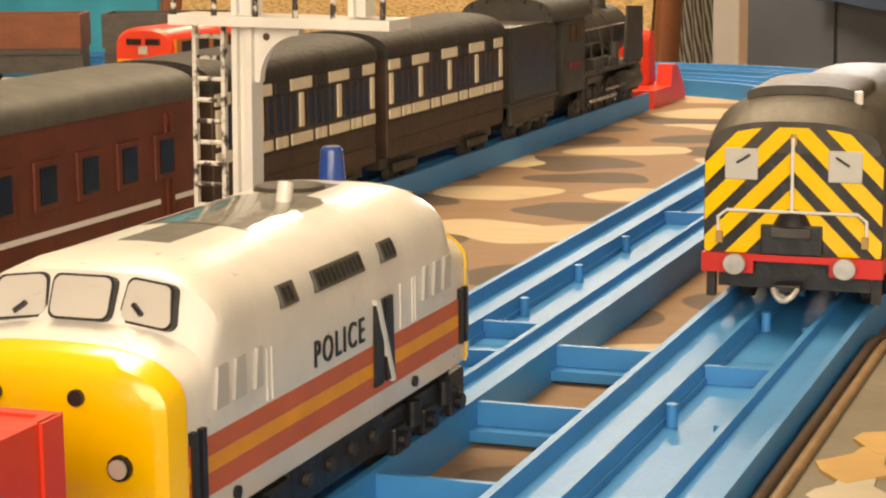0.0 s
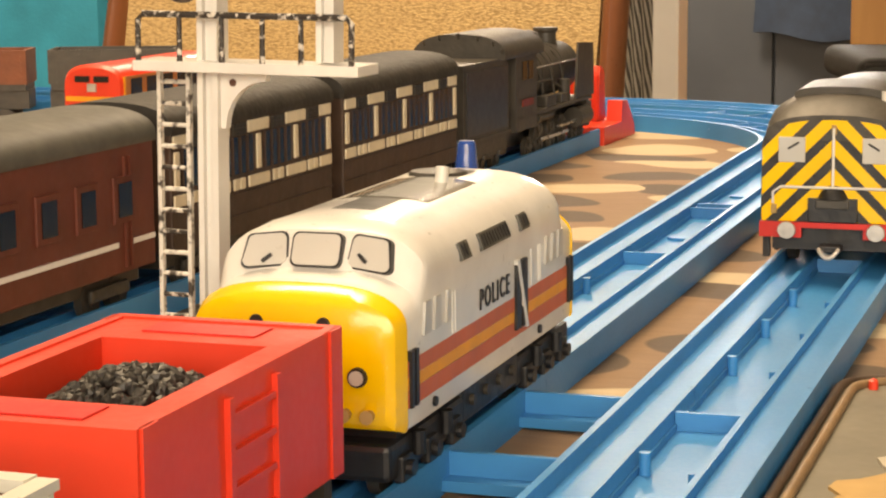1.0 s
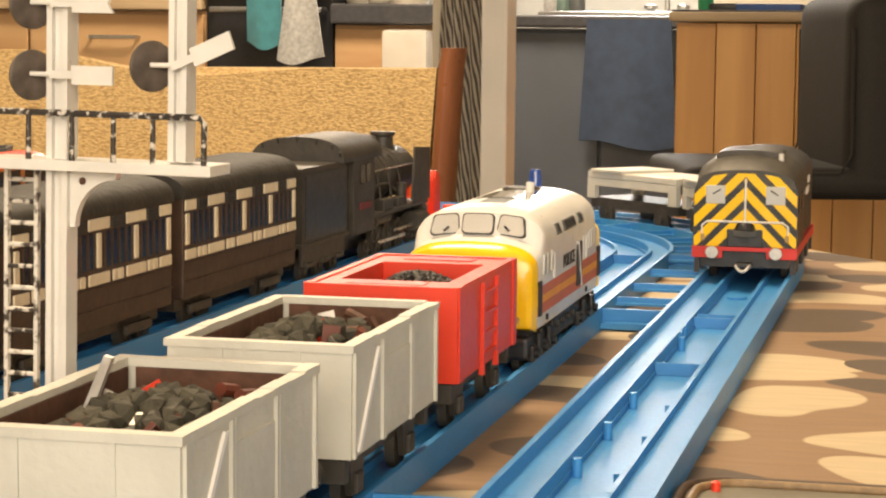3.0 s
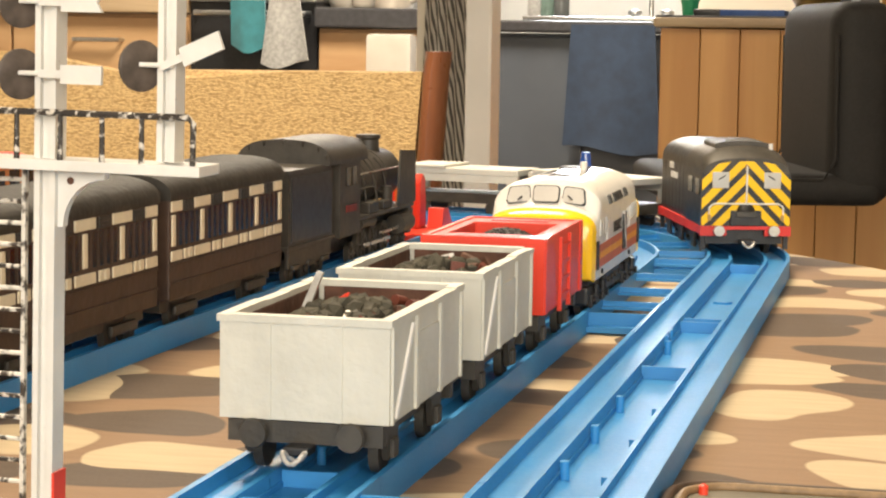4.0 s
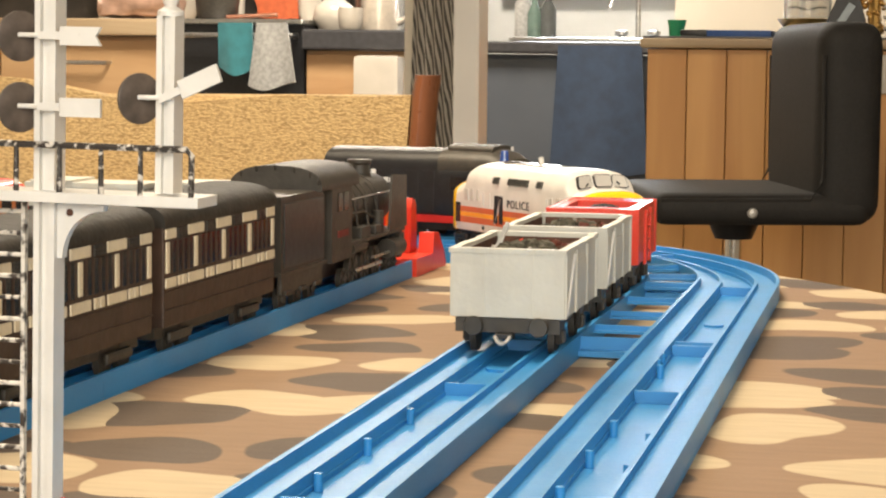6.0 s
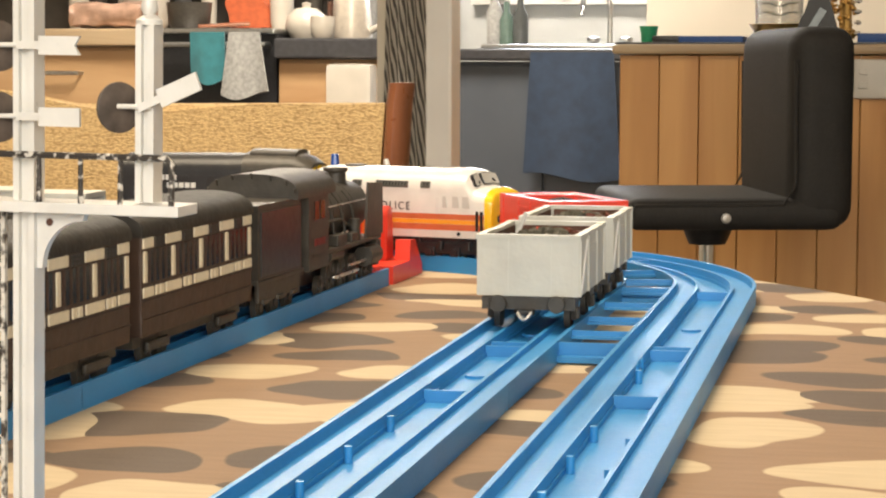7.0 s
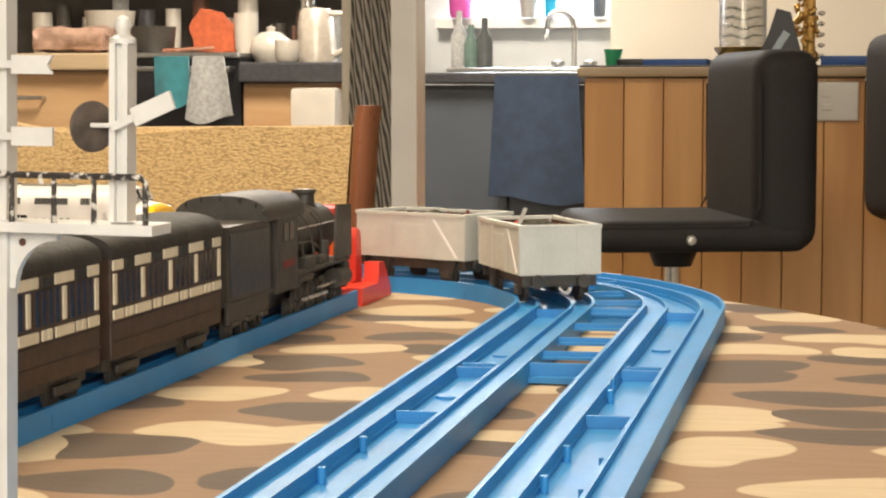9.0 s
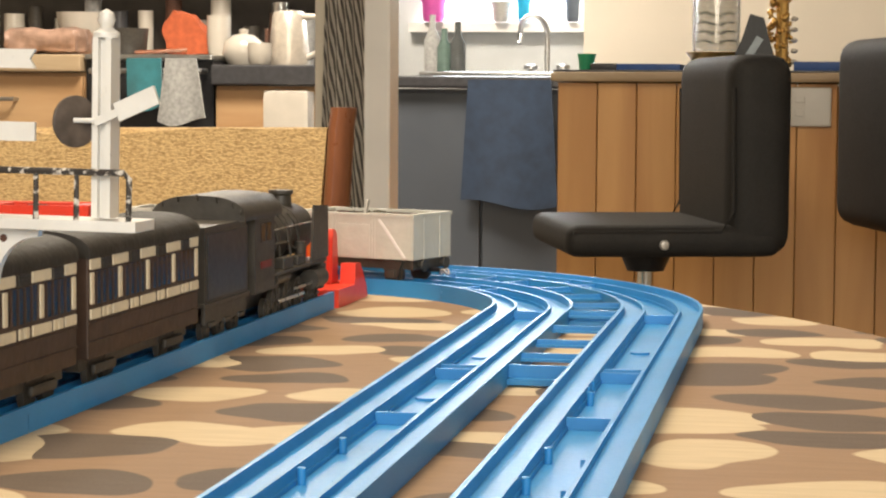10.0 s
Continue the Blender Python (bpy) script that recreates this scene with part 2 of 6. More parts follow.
CLOTH, STRAW, ZEBRA = cloth_material(), weave_material(), zebra_material()


# ---- mesh helpers ----
def box(bm, x0, x1, y0, y1, z0, z1, bevel=0.0, seg=2):
    r = bmesh.ops.create_cube(bm, size=1.0, matrix=Matrix.Translation(((x0 + x1) / 2, (y0 + y1) / 2, (z0 + z1) / 2)) @ Matrix.Diagonal((x1 - x0, y1 - y0, z1 - z0, 1)))
    if bevel:
        edges = list({e for v in r["verts"] for e in v.link_edges})
        bmesh.ops.bevel(bm, geom=edges, offset=bevel, segments=seg, affect="EDGES", profile=0.6)
    return bm


def open_box(bm, w, ly, z0, z1, t):
    """A tub of one skin: half width w, half length ly, walls t thick, a floor 2 mm thick."""
    def ring(x, y, z):
        return [(-x, -y, z), (x, -y, z), (x, y, z), (-x, y, z)]
    return loft(bm, [ring(w, ly, z0), ring(w, ly, z1), ring(w - t, ly - t, z1), ring(w - t, ly - t, z0 + 0.002)])


def rod(bm, a, b, r0, r1=None, seg=12):
    a, b = Vector(a), Vector(b)
    d = b - a
    m = Matrix.Translation((a + b) / 2) @ d.to_track_quat("Z", "Y").to_matrix().to_4x4()
    bmesh.ops.create_cone(bm, cap_ends=True, segments=seg, radius1=r0, radius2=r0 if r1 is None else r1, depth=d.length, matrix=m)
    return bm


def prism(bm, poly, axis, lo, hi):
    """A polygon of two coordinates drawn out along an axis (0, 1 or 2)."""
    def place(p, v):
        q = list(p)
        q.insert(axis, v)
        return bm.verts.new(q)
    a, b = [place(p, lo) for p in poly], [place(p, hi) for p in poly]
    n = len(poly)
    for i in range(n):
        bm.faces.new((a[i], a[(i + 1) % n], b[(i + 1) % n], b[i]))
    bm.faces.new(a[::-1]), bm.faces.new(b)
    return bm


def loft(bm, rings, caps=True):
    vs = [[bm.verts.new(p) for p in r] for r in rings]
    n = len(rings[0])
    for a, b in zip(vs, vs[1:]):
        for i in range(n):
            bm.faces.new((a[i], a[(i + 1) % n], b[(i + 1) % n], b[i]))
    if caps:
        bm.faces.new(vs[0][::-1]), bm.faces.new(vs[-1])
    return bm


def lathe(bm, profile, centre=(0, 0, 0), seg=24):
    rings = []
    for r, zz in profile:
        rings.append([(centre[0] + r * math.cos(2 * math.pi * i / seg), centre[1] + r * math.sin(2 * math.pi * i / seg), centre[2] + zz) for i in range(seg)])
    return loft(bm, rings)


def tube(bm, pts, r, seg=8):
    pts = [Vector(p) for p in pts]
    rings = []
    for i, p in enumerate(pts):
        d = (pts[min(i + 1, len(pts) - 1)] - pts[max(i - 1, 0)]).normalized()
        u = d.cross(Vector((0.3, 0.2, 1))).normalized()
        v = d.cross(u)
        rings.append([p + r * (math.cos(2 * math.pi * k / seg) * u + math.sin(2 * math.pi * k / seg) * v) for k in range(seg)])
    return loft(bm, rings)


def part(name, bm, material, parent=None, label="", smooth=None):
    me = bpy.data.meshes.new(name)
    bmesh.ops.recalc_face_normals(bm, faces=bm.faces)
    bm.to_mesh(me)
    bm.free()
    me.materials.append(material)
    if smooth:
        me.shade_smooth()
        me.set_sharp_from_angle(angle=radians(smooth))
    ob = new(name, me)
    if parent:
        ob.parent = parent
    if label:
        ob["label"] = label
    return ob


def B():
    return bmesh.new()


def bx(name, x0, x1, y0, y1, z0, z1, material, parent=None, bevel=0.0, label=""):
    return part(name, box(B(), x0, x1, y0, y1, z0, z1, bevel), material, parent, label)


def thing(name, label, category, group="", m=None):
    ob = new(name)
    ob.empty_display_size = 0.02
    tagged(ob, label, category, group)
    if m is not None:
        ob.matrix_basis = m
    return ob


def writing(text, size, material, parent, m, depth=0.00015, name="lettering"):
    cu = bpy.data.curves.new(name, "FONT")
    cu.body, cu.size, cu.extrude, cu.align_x = text, size, depth, "CENTER"
    cu.space_character = 1.3
    tmp = new(name + "_tmp", cu)
    me = bpy.data.meshes.new_from_object(tmp.evaluated_get(bpy.context.evaluated_depsgraph_get()))
    bpy.data.objects.remove(tmp)
    me.materials.clear()
    me.materials.append(material)
    ob = new(name, me)
    ob.parent = parent
    ob.matrix_basis = m
    return ob


# ---- the room ----
FLOOR = -0.735
ZONES = ((1.3, 0.17), (2.0, 0.24), (2.9, 0.468), (3.1, 0.544), (3.6, 0.594), (9.0, 0.825))


def in_room(ob, depth=None):
    """Sets a thing of the room into its zone: the armchair, the stools, the breakfast bar, the post and the kitchen."""
    if depth is None:
        meshes = [o for o in (ob, *ob.children) if o.type == "MESH"]
        depth = (ob.matrix_basis @ meshes[0].data.vertices[0].co).y
    shift = next(d for limit, d in ZONES if depth < limit)
    ob.matrix_basis = pose(-0.0115, shift, -0.0057) @ ob.matrix_basis
    return ob


def structure(name, bm, material, label):
    ob = tagged(part(name, bm, material), label, name.split("_")[0], kind="structure")
    return ob if name in ("floor", "ceiling", "wall_west", "wall_east", "wall_south") else in_room(ob)


structure("floor", box(B(), -3.0, 2.4, -2.2, 6.02, FLOOR - 0.1, FLOOR), FLOORMAT, "dark mottled vinyl floor of the room")
structure("ceiling", box(B(), -3.0, 2.4, -2.2, 6.02, 1.66, 1.76), GLOSSWHITE, "plain white painted ceiling")
structure("wall_west", box(B(), -3.1, -3.0, -2.2, 6.02, FLOOR, 1.66), WALLWHITE, "plain cream painted wall")
structure("wall_east", box(B(), 2.4, 2.5, -2.2, 6.02, FLOOR, 1.66), WALLWHITE, "plain cream painted wall")


def wall_with_hole(name, label, lo, hi, a0, a1, h0, h1, z0, z1, material):
    """A wall across y, from a0 to a1, with an opening h0..h1 by z0..z1."""
    bm = B()
    for p, q, r, s in ((a0, h0, FLOOR, 1.66), (h1, a1, FLOOR, 1.66), (h0, h1, FLOOR, z0), (h0, h1, z1, 1.66)):
        box(bm, p, q, lo, hi, r, s)
    return structure(name, bm, material, label)


wall_with_hole("wall_south", "cream wall with a wide window behind the table", -2.3, -2.2, -3.0, 2.4, -0.65, 1.75, 0.1, 1.4, WALLWHITE)
wall_with_hole("wall_north", "pale tiled kitchen wall with a window over the sink", 5.2, 5.3, -3.0, 2.4, -1.12, -0.59, 0.33, 1.1, TILE)


def window(name, label, m, w, h):
    t = thing(name, label, "window")
    t["kind"] = "structure"
    t.matrix_basis = m
    fr = B()
    box(fr, -w / 2, w / 2, -0.03, 0.03, 0, 0.04), box(fr, -w / 2, w / 2, -0.03, 0.03, h - 0.04, h)
    box(fr, -w / 2, -w / 2 + 0.04, -0.03, 0.03, 0.04, h - 0.04), box(fr, w / 2 - 0.04, w / 2, -0.03, 0.03, 0.04, h - 0.04)
    box(fr, -0.02, 0.02, -0.03, 0.03, 0.04, h - 0.04)
    part("window_frame", fr, GLOSSWHITE, t)
    part("window_sill", box(B(), -w / 2 - 0.03, w / 2 + 0.03, -0.1, -0.04, -0.03, -0.002), GLOSSWHITE, t)
    return in_room(t) if m.translation.y > 0 else t


window("window_1", "bright kitchen window in a white frame over the sink", pose(-0.855, 5.25, 0.332), 0.53, 0.76)
window("window_2", "wide window in a white frame in the cream wall", pose(0.55, -2.25, 0.1, 0, 0, 180), 2.4, 1.3)
sky_panel = bx("backdrop", -2.6, 0.8, 5.8, 5.82, 0.0, 1.6, glow("bright_daylight", (0.9, 0.95, 1.0), 1.5))
in_room(tagged(sky_panel, "bright pale daylight outside the kitchen window", "backdrop", kind="structure"))

# ---- the table ----
def table():
    t = thing("dining_table", "wooden table with a rounded corner under a camouflage cloth", "table")
    cx, cy, r = -0.33, 0.43, 0.475
    pts = [(cx + r * math.cos(a), cy + r * math.sin(a)) for a in np.linspace(0, math.pi / 2, 28)]
    pts += [(-0.85 + 0.3 * math.cos(a), cy + 0.15 + 0.3 * math.sin(a)) for a in np.linspace(math.pi / 2, math.pi, 16)]
    pts += [(-1.15, -0.75), (cx + r, -0.75)]
    part("tabletop", prism(B(), pts, 2, -0.03, -0.0035), TEAK, t)
    for x, y in ((-0.05, -0.6), (-1.0, -0.6), (-0.15, 0.55), (-0.95, 0.6)):
        part("leg", rod(B(), (x, y, FLOOR + 0.02), (x, y, -0.03), 0.022, 0.03), TEAK, t)
    c = part("tablecloth", prism(B(), [(cx + (x - cx) * 1.003, cy + (y - cy) * 1.003) for x, y in pts], 2, -0.003, 0.0), CLOTH)
    tagged(c, "printed camouflage cloth in tan, cream and dark brown blobs", "tablecloth")


table()

# ---- toy track ----
LX, RX = -0.060, 0.0004
HALF, TOP = 0.0190, 0.0085
LY = RY = 0.645
LR, RR = 0.155, 0.2155
SIDING = pose(-0.1980, 0, 0, 0, 0, -1.197)


def along(line, s):
    """The point and heading (0: +y, turning left) at s metres along a line of track."""
    if line == "S":
        return SIDING @ Vector((0, s, 0)), radians(-1.197)
    x, y0, r = {"L": (LX, LY, LR), "R": (RX, RY, RR)}[line]
    if s <= y0:
        return Vector((x, s, 0)), 0.0
    a = (s - y0) / r
    if a < math.pi / 2:
        return Vector((x - r + r * math.cos(a), y0 + r * math.sin(a), 0)), a
    return Vector((x - r - (s - y0 - r * math.pi / 2), y0 + r, 0)), math.pi / 2


def cross_section():
    right = [(HALF, 0), (HALF, TOP), (HALF - 0.0016, TOP), (HALF - 0.0020, 0.0052), (0.0090, 0.0052), (0.0088, 0.0072), (0.0074, 0.0072), (0.0070, 0.0026), (0, 0.0026)]
    low = [(HALF - 0.0018, 0), (HALF - 0.0034, 0.0040), (0.0066, 0.0040), (0.0066, 0.0014), (0, 0.0014)]
    return right + [(-x, z) for x, z in right[-2::-1]] + [(-x, z) for x, z in low[:-1]] + low[::-1][0:1] + [(x, z) for x, z in low[:-1]][::-1]


SECTION = cross_section()


def swept(line, s0, s1):
    bm = B()
    y0 = {"L": LY, "R": RY, "S": 99}[line]
    r = {"L": LR, "R": RR, "S": 1}[line]
    stops = sorted({s0, s1} | {s for s in np.arange(y0, y0 + r * math.pi / 2 + 0.008, 0.0085) if s0 < s < s1})
    rings = []
    for s in stops:
        p, a = along(line, s)
        side = Vector((math.cos(a), math.sin(a), 0))
        rings.append([p + side * x + Vector((0, 0, z)) for x, z in SECTION])
    return loft(bm, rings, caps=False)


def bar_across(bm, line, s, half=0.0070, z0=0.0026, z1=0.0066, thick=0.0014):
    p, a = along(line, s)
    m = Matrix.Translation(p) @ Matrix.Rotation(a, 4, "Z")
    n0 = len(bm.verts)
    box(bm, -half, half, -thick / 2, thick / 2, z0, z1)
    bm.verts.ensure_lookup_table()
    for v in bm.verts[n0:]:
        v.co = m @ v.co


def peg(bm, line, s, dx, h=0.0070, r=0.0011):
    p, a = along(line, s)
    q = p + Vector((math.cos(a), math.sin(a), 0)) * dx
    rod(bm, q + Vector((0, 0, 0.0026)), q + Vector((0, 0, h)), r)


def track_piece(label, runs, bars=(), pegs=(), rungs=()):
    t = thing("toy_track", label, "toy track", "blue track pieces on the table")
    for line, s0, s1 in runs:
        part("rail_bed", swept(line, s0 + 0.0002, s1 - 0.0002), BLUE, t, smooth=25)
    for line, s in bars:
        bm = B()
        bar_across(bm, line, s)
        part("cross_wall", bm, BLUE, t)
    for line, s, dx, h, r in pegs:
        bm = B()
        peg(bm, line, s, dx, h, r)
        part("peg", bm, BLUE, t, smooth=40)
    for k, (sl, sr) in enumerate(rungs):
        (p, a), (q, b) = along("L", sl), along("R", sr)
        p = p + Vector((math.cos(a), math.sin(a), 0)) * (HALF - 0.0005)
        q = q - Vector((math.cos(b), math.sin(b), 0)) * (HALF - 0.0005)
        d = (q - p).normalized()
        n = Vector((-d.y, d.x, 0))
        bm = B()
        # full walls with a foot on the near piece and at its end, shallow channels beyond
        prof = [(0, 0.0008), (0, TOP - 0.0008), (0.0014, TOP - 0.0008), (0.0014, 0.0030), (0.006, 0.0030), (0.006, 0.0008)]
        if k and sl > 0.2:
            prof = [(0, 0.0047), (0, TOP - 0.0008), (0.0014, TOP - 0.0008), (0.0014, 0.0057), (0.004, 0.0057), (0.004, 0.0047)]
        loft(bm, [[e + n * (u * sgn) + Vector((0, 0, z)) for u, z in prof for sgn in (-1,)] for e in (p, q)])
        part("rung", bm, BLUE, t)
    return t


TRK = "blue plastic toy track piece on the cloth"
big, small = (0.0072, 0.0012), (0.0052, 0.0007)
def pegs_at(line, ys):
    return [(line, y, -0.0052, *big) for y in ys] + [(line, y - 0.006, 0.0052, *small) for y in ys]
track_piece(TRK + ", joined by rungs", [("L", -0.16, 0.1490), ("R", -0.16, 0.1490)], [("R", 0.1274), ("R", -0.04), ("L", 0.1274), ("L", -0.04)],
            pegs_at("R", [0.09, 0.0]) + pegs_at("L", [0.09, 0.0]), [(y, y) for y in (0.1331, 0.0794, 0.0257, -0.028, -0.082)])
track_piece(TRK, [("L", 0.149, 0.342)], [("L", 0.158), ("L", 0.335)], pegs_at("L", [0.184, 0.232, 0.281]))
track_piece(TRK, [("R", 0.149, 0.342)], [("R", 0.3367)], pegs_at("R", [0.184, 0.231, 0.277]))
track_piece(TRK, [("L", 0.342, 0.446)], [("L", 0.4405)], [("L", 0.39, 0.0, 0.0036, 0.005)])
track_piece(TRK, [("R", 0.342, 0.446)], [("R", 0.4422)], [("R", 0.388, -0.0050, *big), ("R", 0.401, -0.0075, *big), ("R", 0.415, -0.0075, *big)])
qL, qR = LY + LR * math.pi / 2, RY + RR * math.pi / 2
track_piece("straight blue plastic double track piece with a ladder of rungs", [("L", 0.446, LY), ("R", 0.446, RY)],
            [("L", 0.452), ("R", 0.452), ("R", 0.640), ("L", 0.643)], [("L", 0.502, 0.0, 0.0034, 0.004), ("R", 0.53, 0.0, 0.0034, 0.004)],
            [(y, y) for y in (0.449, 0.484, 0.529, 0.581, 0.641)])
track_piece("curved blue plastic double track piece with rungs", [("L", LY, LY + LR * 0.785), ("R", RY, RY + RR * 0.785)],
            [("L", LY + LR * 0.7), ("R", RY + RR * 0.7)], [], [(LY + LR * a, RY + RR * a) for a in (0.0, 0.19, 0.42, 0.62)])
track_piece("curved blue plastic double track piece beside the table edge", [("L", LY + LR * 0.785, qL), ("R", RY + RR * 0.785, qR)],
            [("L", LY + LR * 0.8), ("R", RY + RR * 0.8)], [], [(LY + LR * a, RY + RR * a) for a in (0.82, 0.95, 1.1)])
for k in range(3):
    track_piece(TRK, [("L", qL + 0.2 * k, qL + 0.2 * k + 0.2)], [("L", qL + 0.2 * k + 0.05)])
    track_piece(TRK, [("R", qR + 0.2 * k, qR + 0.2 * k + 0.2)], [("R", qR + 0.2 * k + 0.05)])
for k in range(5):
    y0, y1 = -0.2685 + 0.193 * k, -0.0755 + 0.193 * k
    track_piece(TRK + " under the parked train", [("S", y0, y1)], [("S", y0 + 0.03), ("S", y1 - 0.03)])


ROUND = ("wheel", "spoke", "coupling_hook", "coupling_loop", "beacon", "lever", "roof_fan", "rivet", "filler_cap", "roof_vent", "chimney", "dome", "safety_valve", "air_pump")


def lengthen(t, k, pivot=0.0, to=0.0, wide=1.0, heights=None):
    """Draws a toy out along its length; round parts only move."""
    def visit(ob, centre):
        ys = [v.co.y for v in ob.data.vertices]
        name = ob.name.split(".")[0]
        mid = (min(ys) + max(ys)) / 2
        if name in ROUND and centre is None:
            centre = mid
        for v in ob.data.vertices:
            y = v.co.y
            v.co.y = to + (y - pivot) * k if centre is None else to + (centre - pivot) * k + (y - centre)
            v.co.x *= wide
            if heights:
                v.co.z = float(np.interp(v.co.z, heights[0], heights[1]))
        for c in ob.children:
            visit(c, centre)
    for c in t.children:
        visit(c, None)
    return t


# ---- wheels and running gear ----
def wheel(parent, x, y, r=0.0058, material=SOOT, z=None):
    s = 1 if x > 0 else -1
    bm = B()
    zc = 0.0055 + r if z is None else z
    rod(bm, (x - s * 0.0012, y, zc), (x + s * 0.0012, y, zc), r, seg=18)
    rod(bm, (x + s * 0.0012, y, zc), (x + s * 0.0019, y, zc), r * 0.35, seg=10)
    return part("wheel", bm, material, parent, smooth=40)


def hook(parent, y, d):
    bm = B()
    box(bm, -0.003, 0.003, min(y, y + d * 0.006), max(y, y + d * 0.006), 0.0125, 0.0145, 0.0004)
    part("coupling_bar", bm, BLACK, parent)
    bm = B()
    tube(bm, [(0.0026 * math.cos(a), y + d * (0.007 + 0.0022 * math.sin(a)), 0.0125 + 0.0012 * math.cos(2 * a)) for a in np.linspace(0, 2 * math.pi, 15)], 0.0006)
    part("coupling_hook", bm, SILVER, parent, "scratched silver coupling hook")


def section(w, zb, zs, zt, n=9, p=0.8):
    """Right half bottom to top, then the left: straight sides and a rounded roof."""
    right = [(w * 0.985, zb), (w, zb + 0.001)] + [(w * max(0.0, math.cos(a)) ** p if a < 1.57 else 0, zs + (zt - zs) * math.sin(a) ** 0.9) for a in np.linspace(0, math.pi / 2, n)]
    return right + [(-x, z) for x, z in right[-2::-1]]


def body_loft(stations):
    bm = B()
    loft(bm, [[(x, st[0], z) for x, z in section(*st[1:5], p=st[5] if len(st) > 5 else 0.8)] for st in stations])
    return bm


def clip(poly, outline):
    """The part of a polygon inside a convex outline (counter-clockwise)."""
    out = poly
    for (ax, ay), (bx_, by_) in zip(outline, outline[1:] + outline[:1]):
        src, out = out, []
        inside = lambda p: (bx_ - ax) * (p[1] - ay) - (by_ - ay) * (p[0] - ax) >= -1e-12
        for p, q in zip(src, src[1:] + src[:1]):
            if inside(p) != inside(q):
                d = (bx_ - ax) * (q[1] - p[1]) - (by_ - ay) * (q[0] - p[0])
                u = ((by_ - ay) * (p[0] - ax) - (bx_ - ax) * (p[1] - ay)) / d
                cut = (p[0] + u * (q[0] - p[0]), p[1] + u * (q[1] - p[1]))
                out += [p, cut] if inside(p) else [cut]
            elif inside(p):
                out.append(p)
        if len(out) < 3:
            return []
    return out


def bogie(parent, y, axles, side=0.0185):
    b = bx("bogie", -side, side, y - 0.019, y + 0.019, 0.0095, 0.0165, BLACK, parent, 0.0012)
    for s in (-1, 1):
        for k in axles:
            bm = box(B(), s * side - 0.001, s * side + 0.001, y + k - 0.0025, y + k + 0.0025, 0.0085, 0.0135, 0.0005)
            rod(bm, (s * side, y + k, 0.011), (s * (side + 0.0022), y + k, 0.011), 0.0015)
            part("axle_box", bm, BLACK, b)
        for k in (-0.007, 0.007):
            part("spring", rod(B(), (s * (side + 0.0008), y + k, 0.012), (s * (side + 0.0008), y + k, 0.0165), 0.0013), BLACK, b)
        for k in axles:
            wheel(b, s * 0.0140, y + k, 0.0048)
    return b


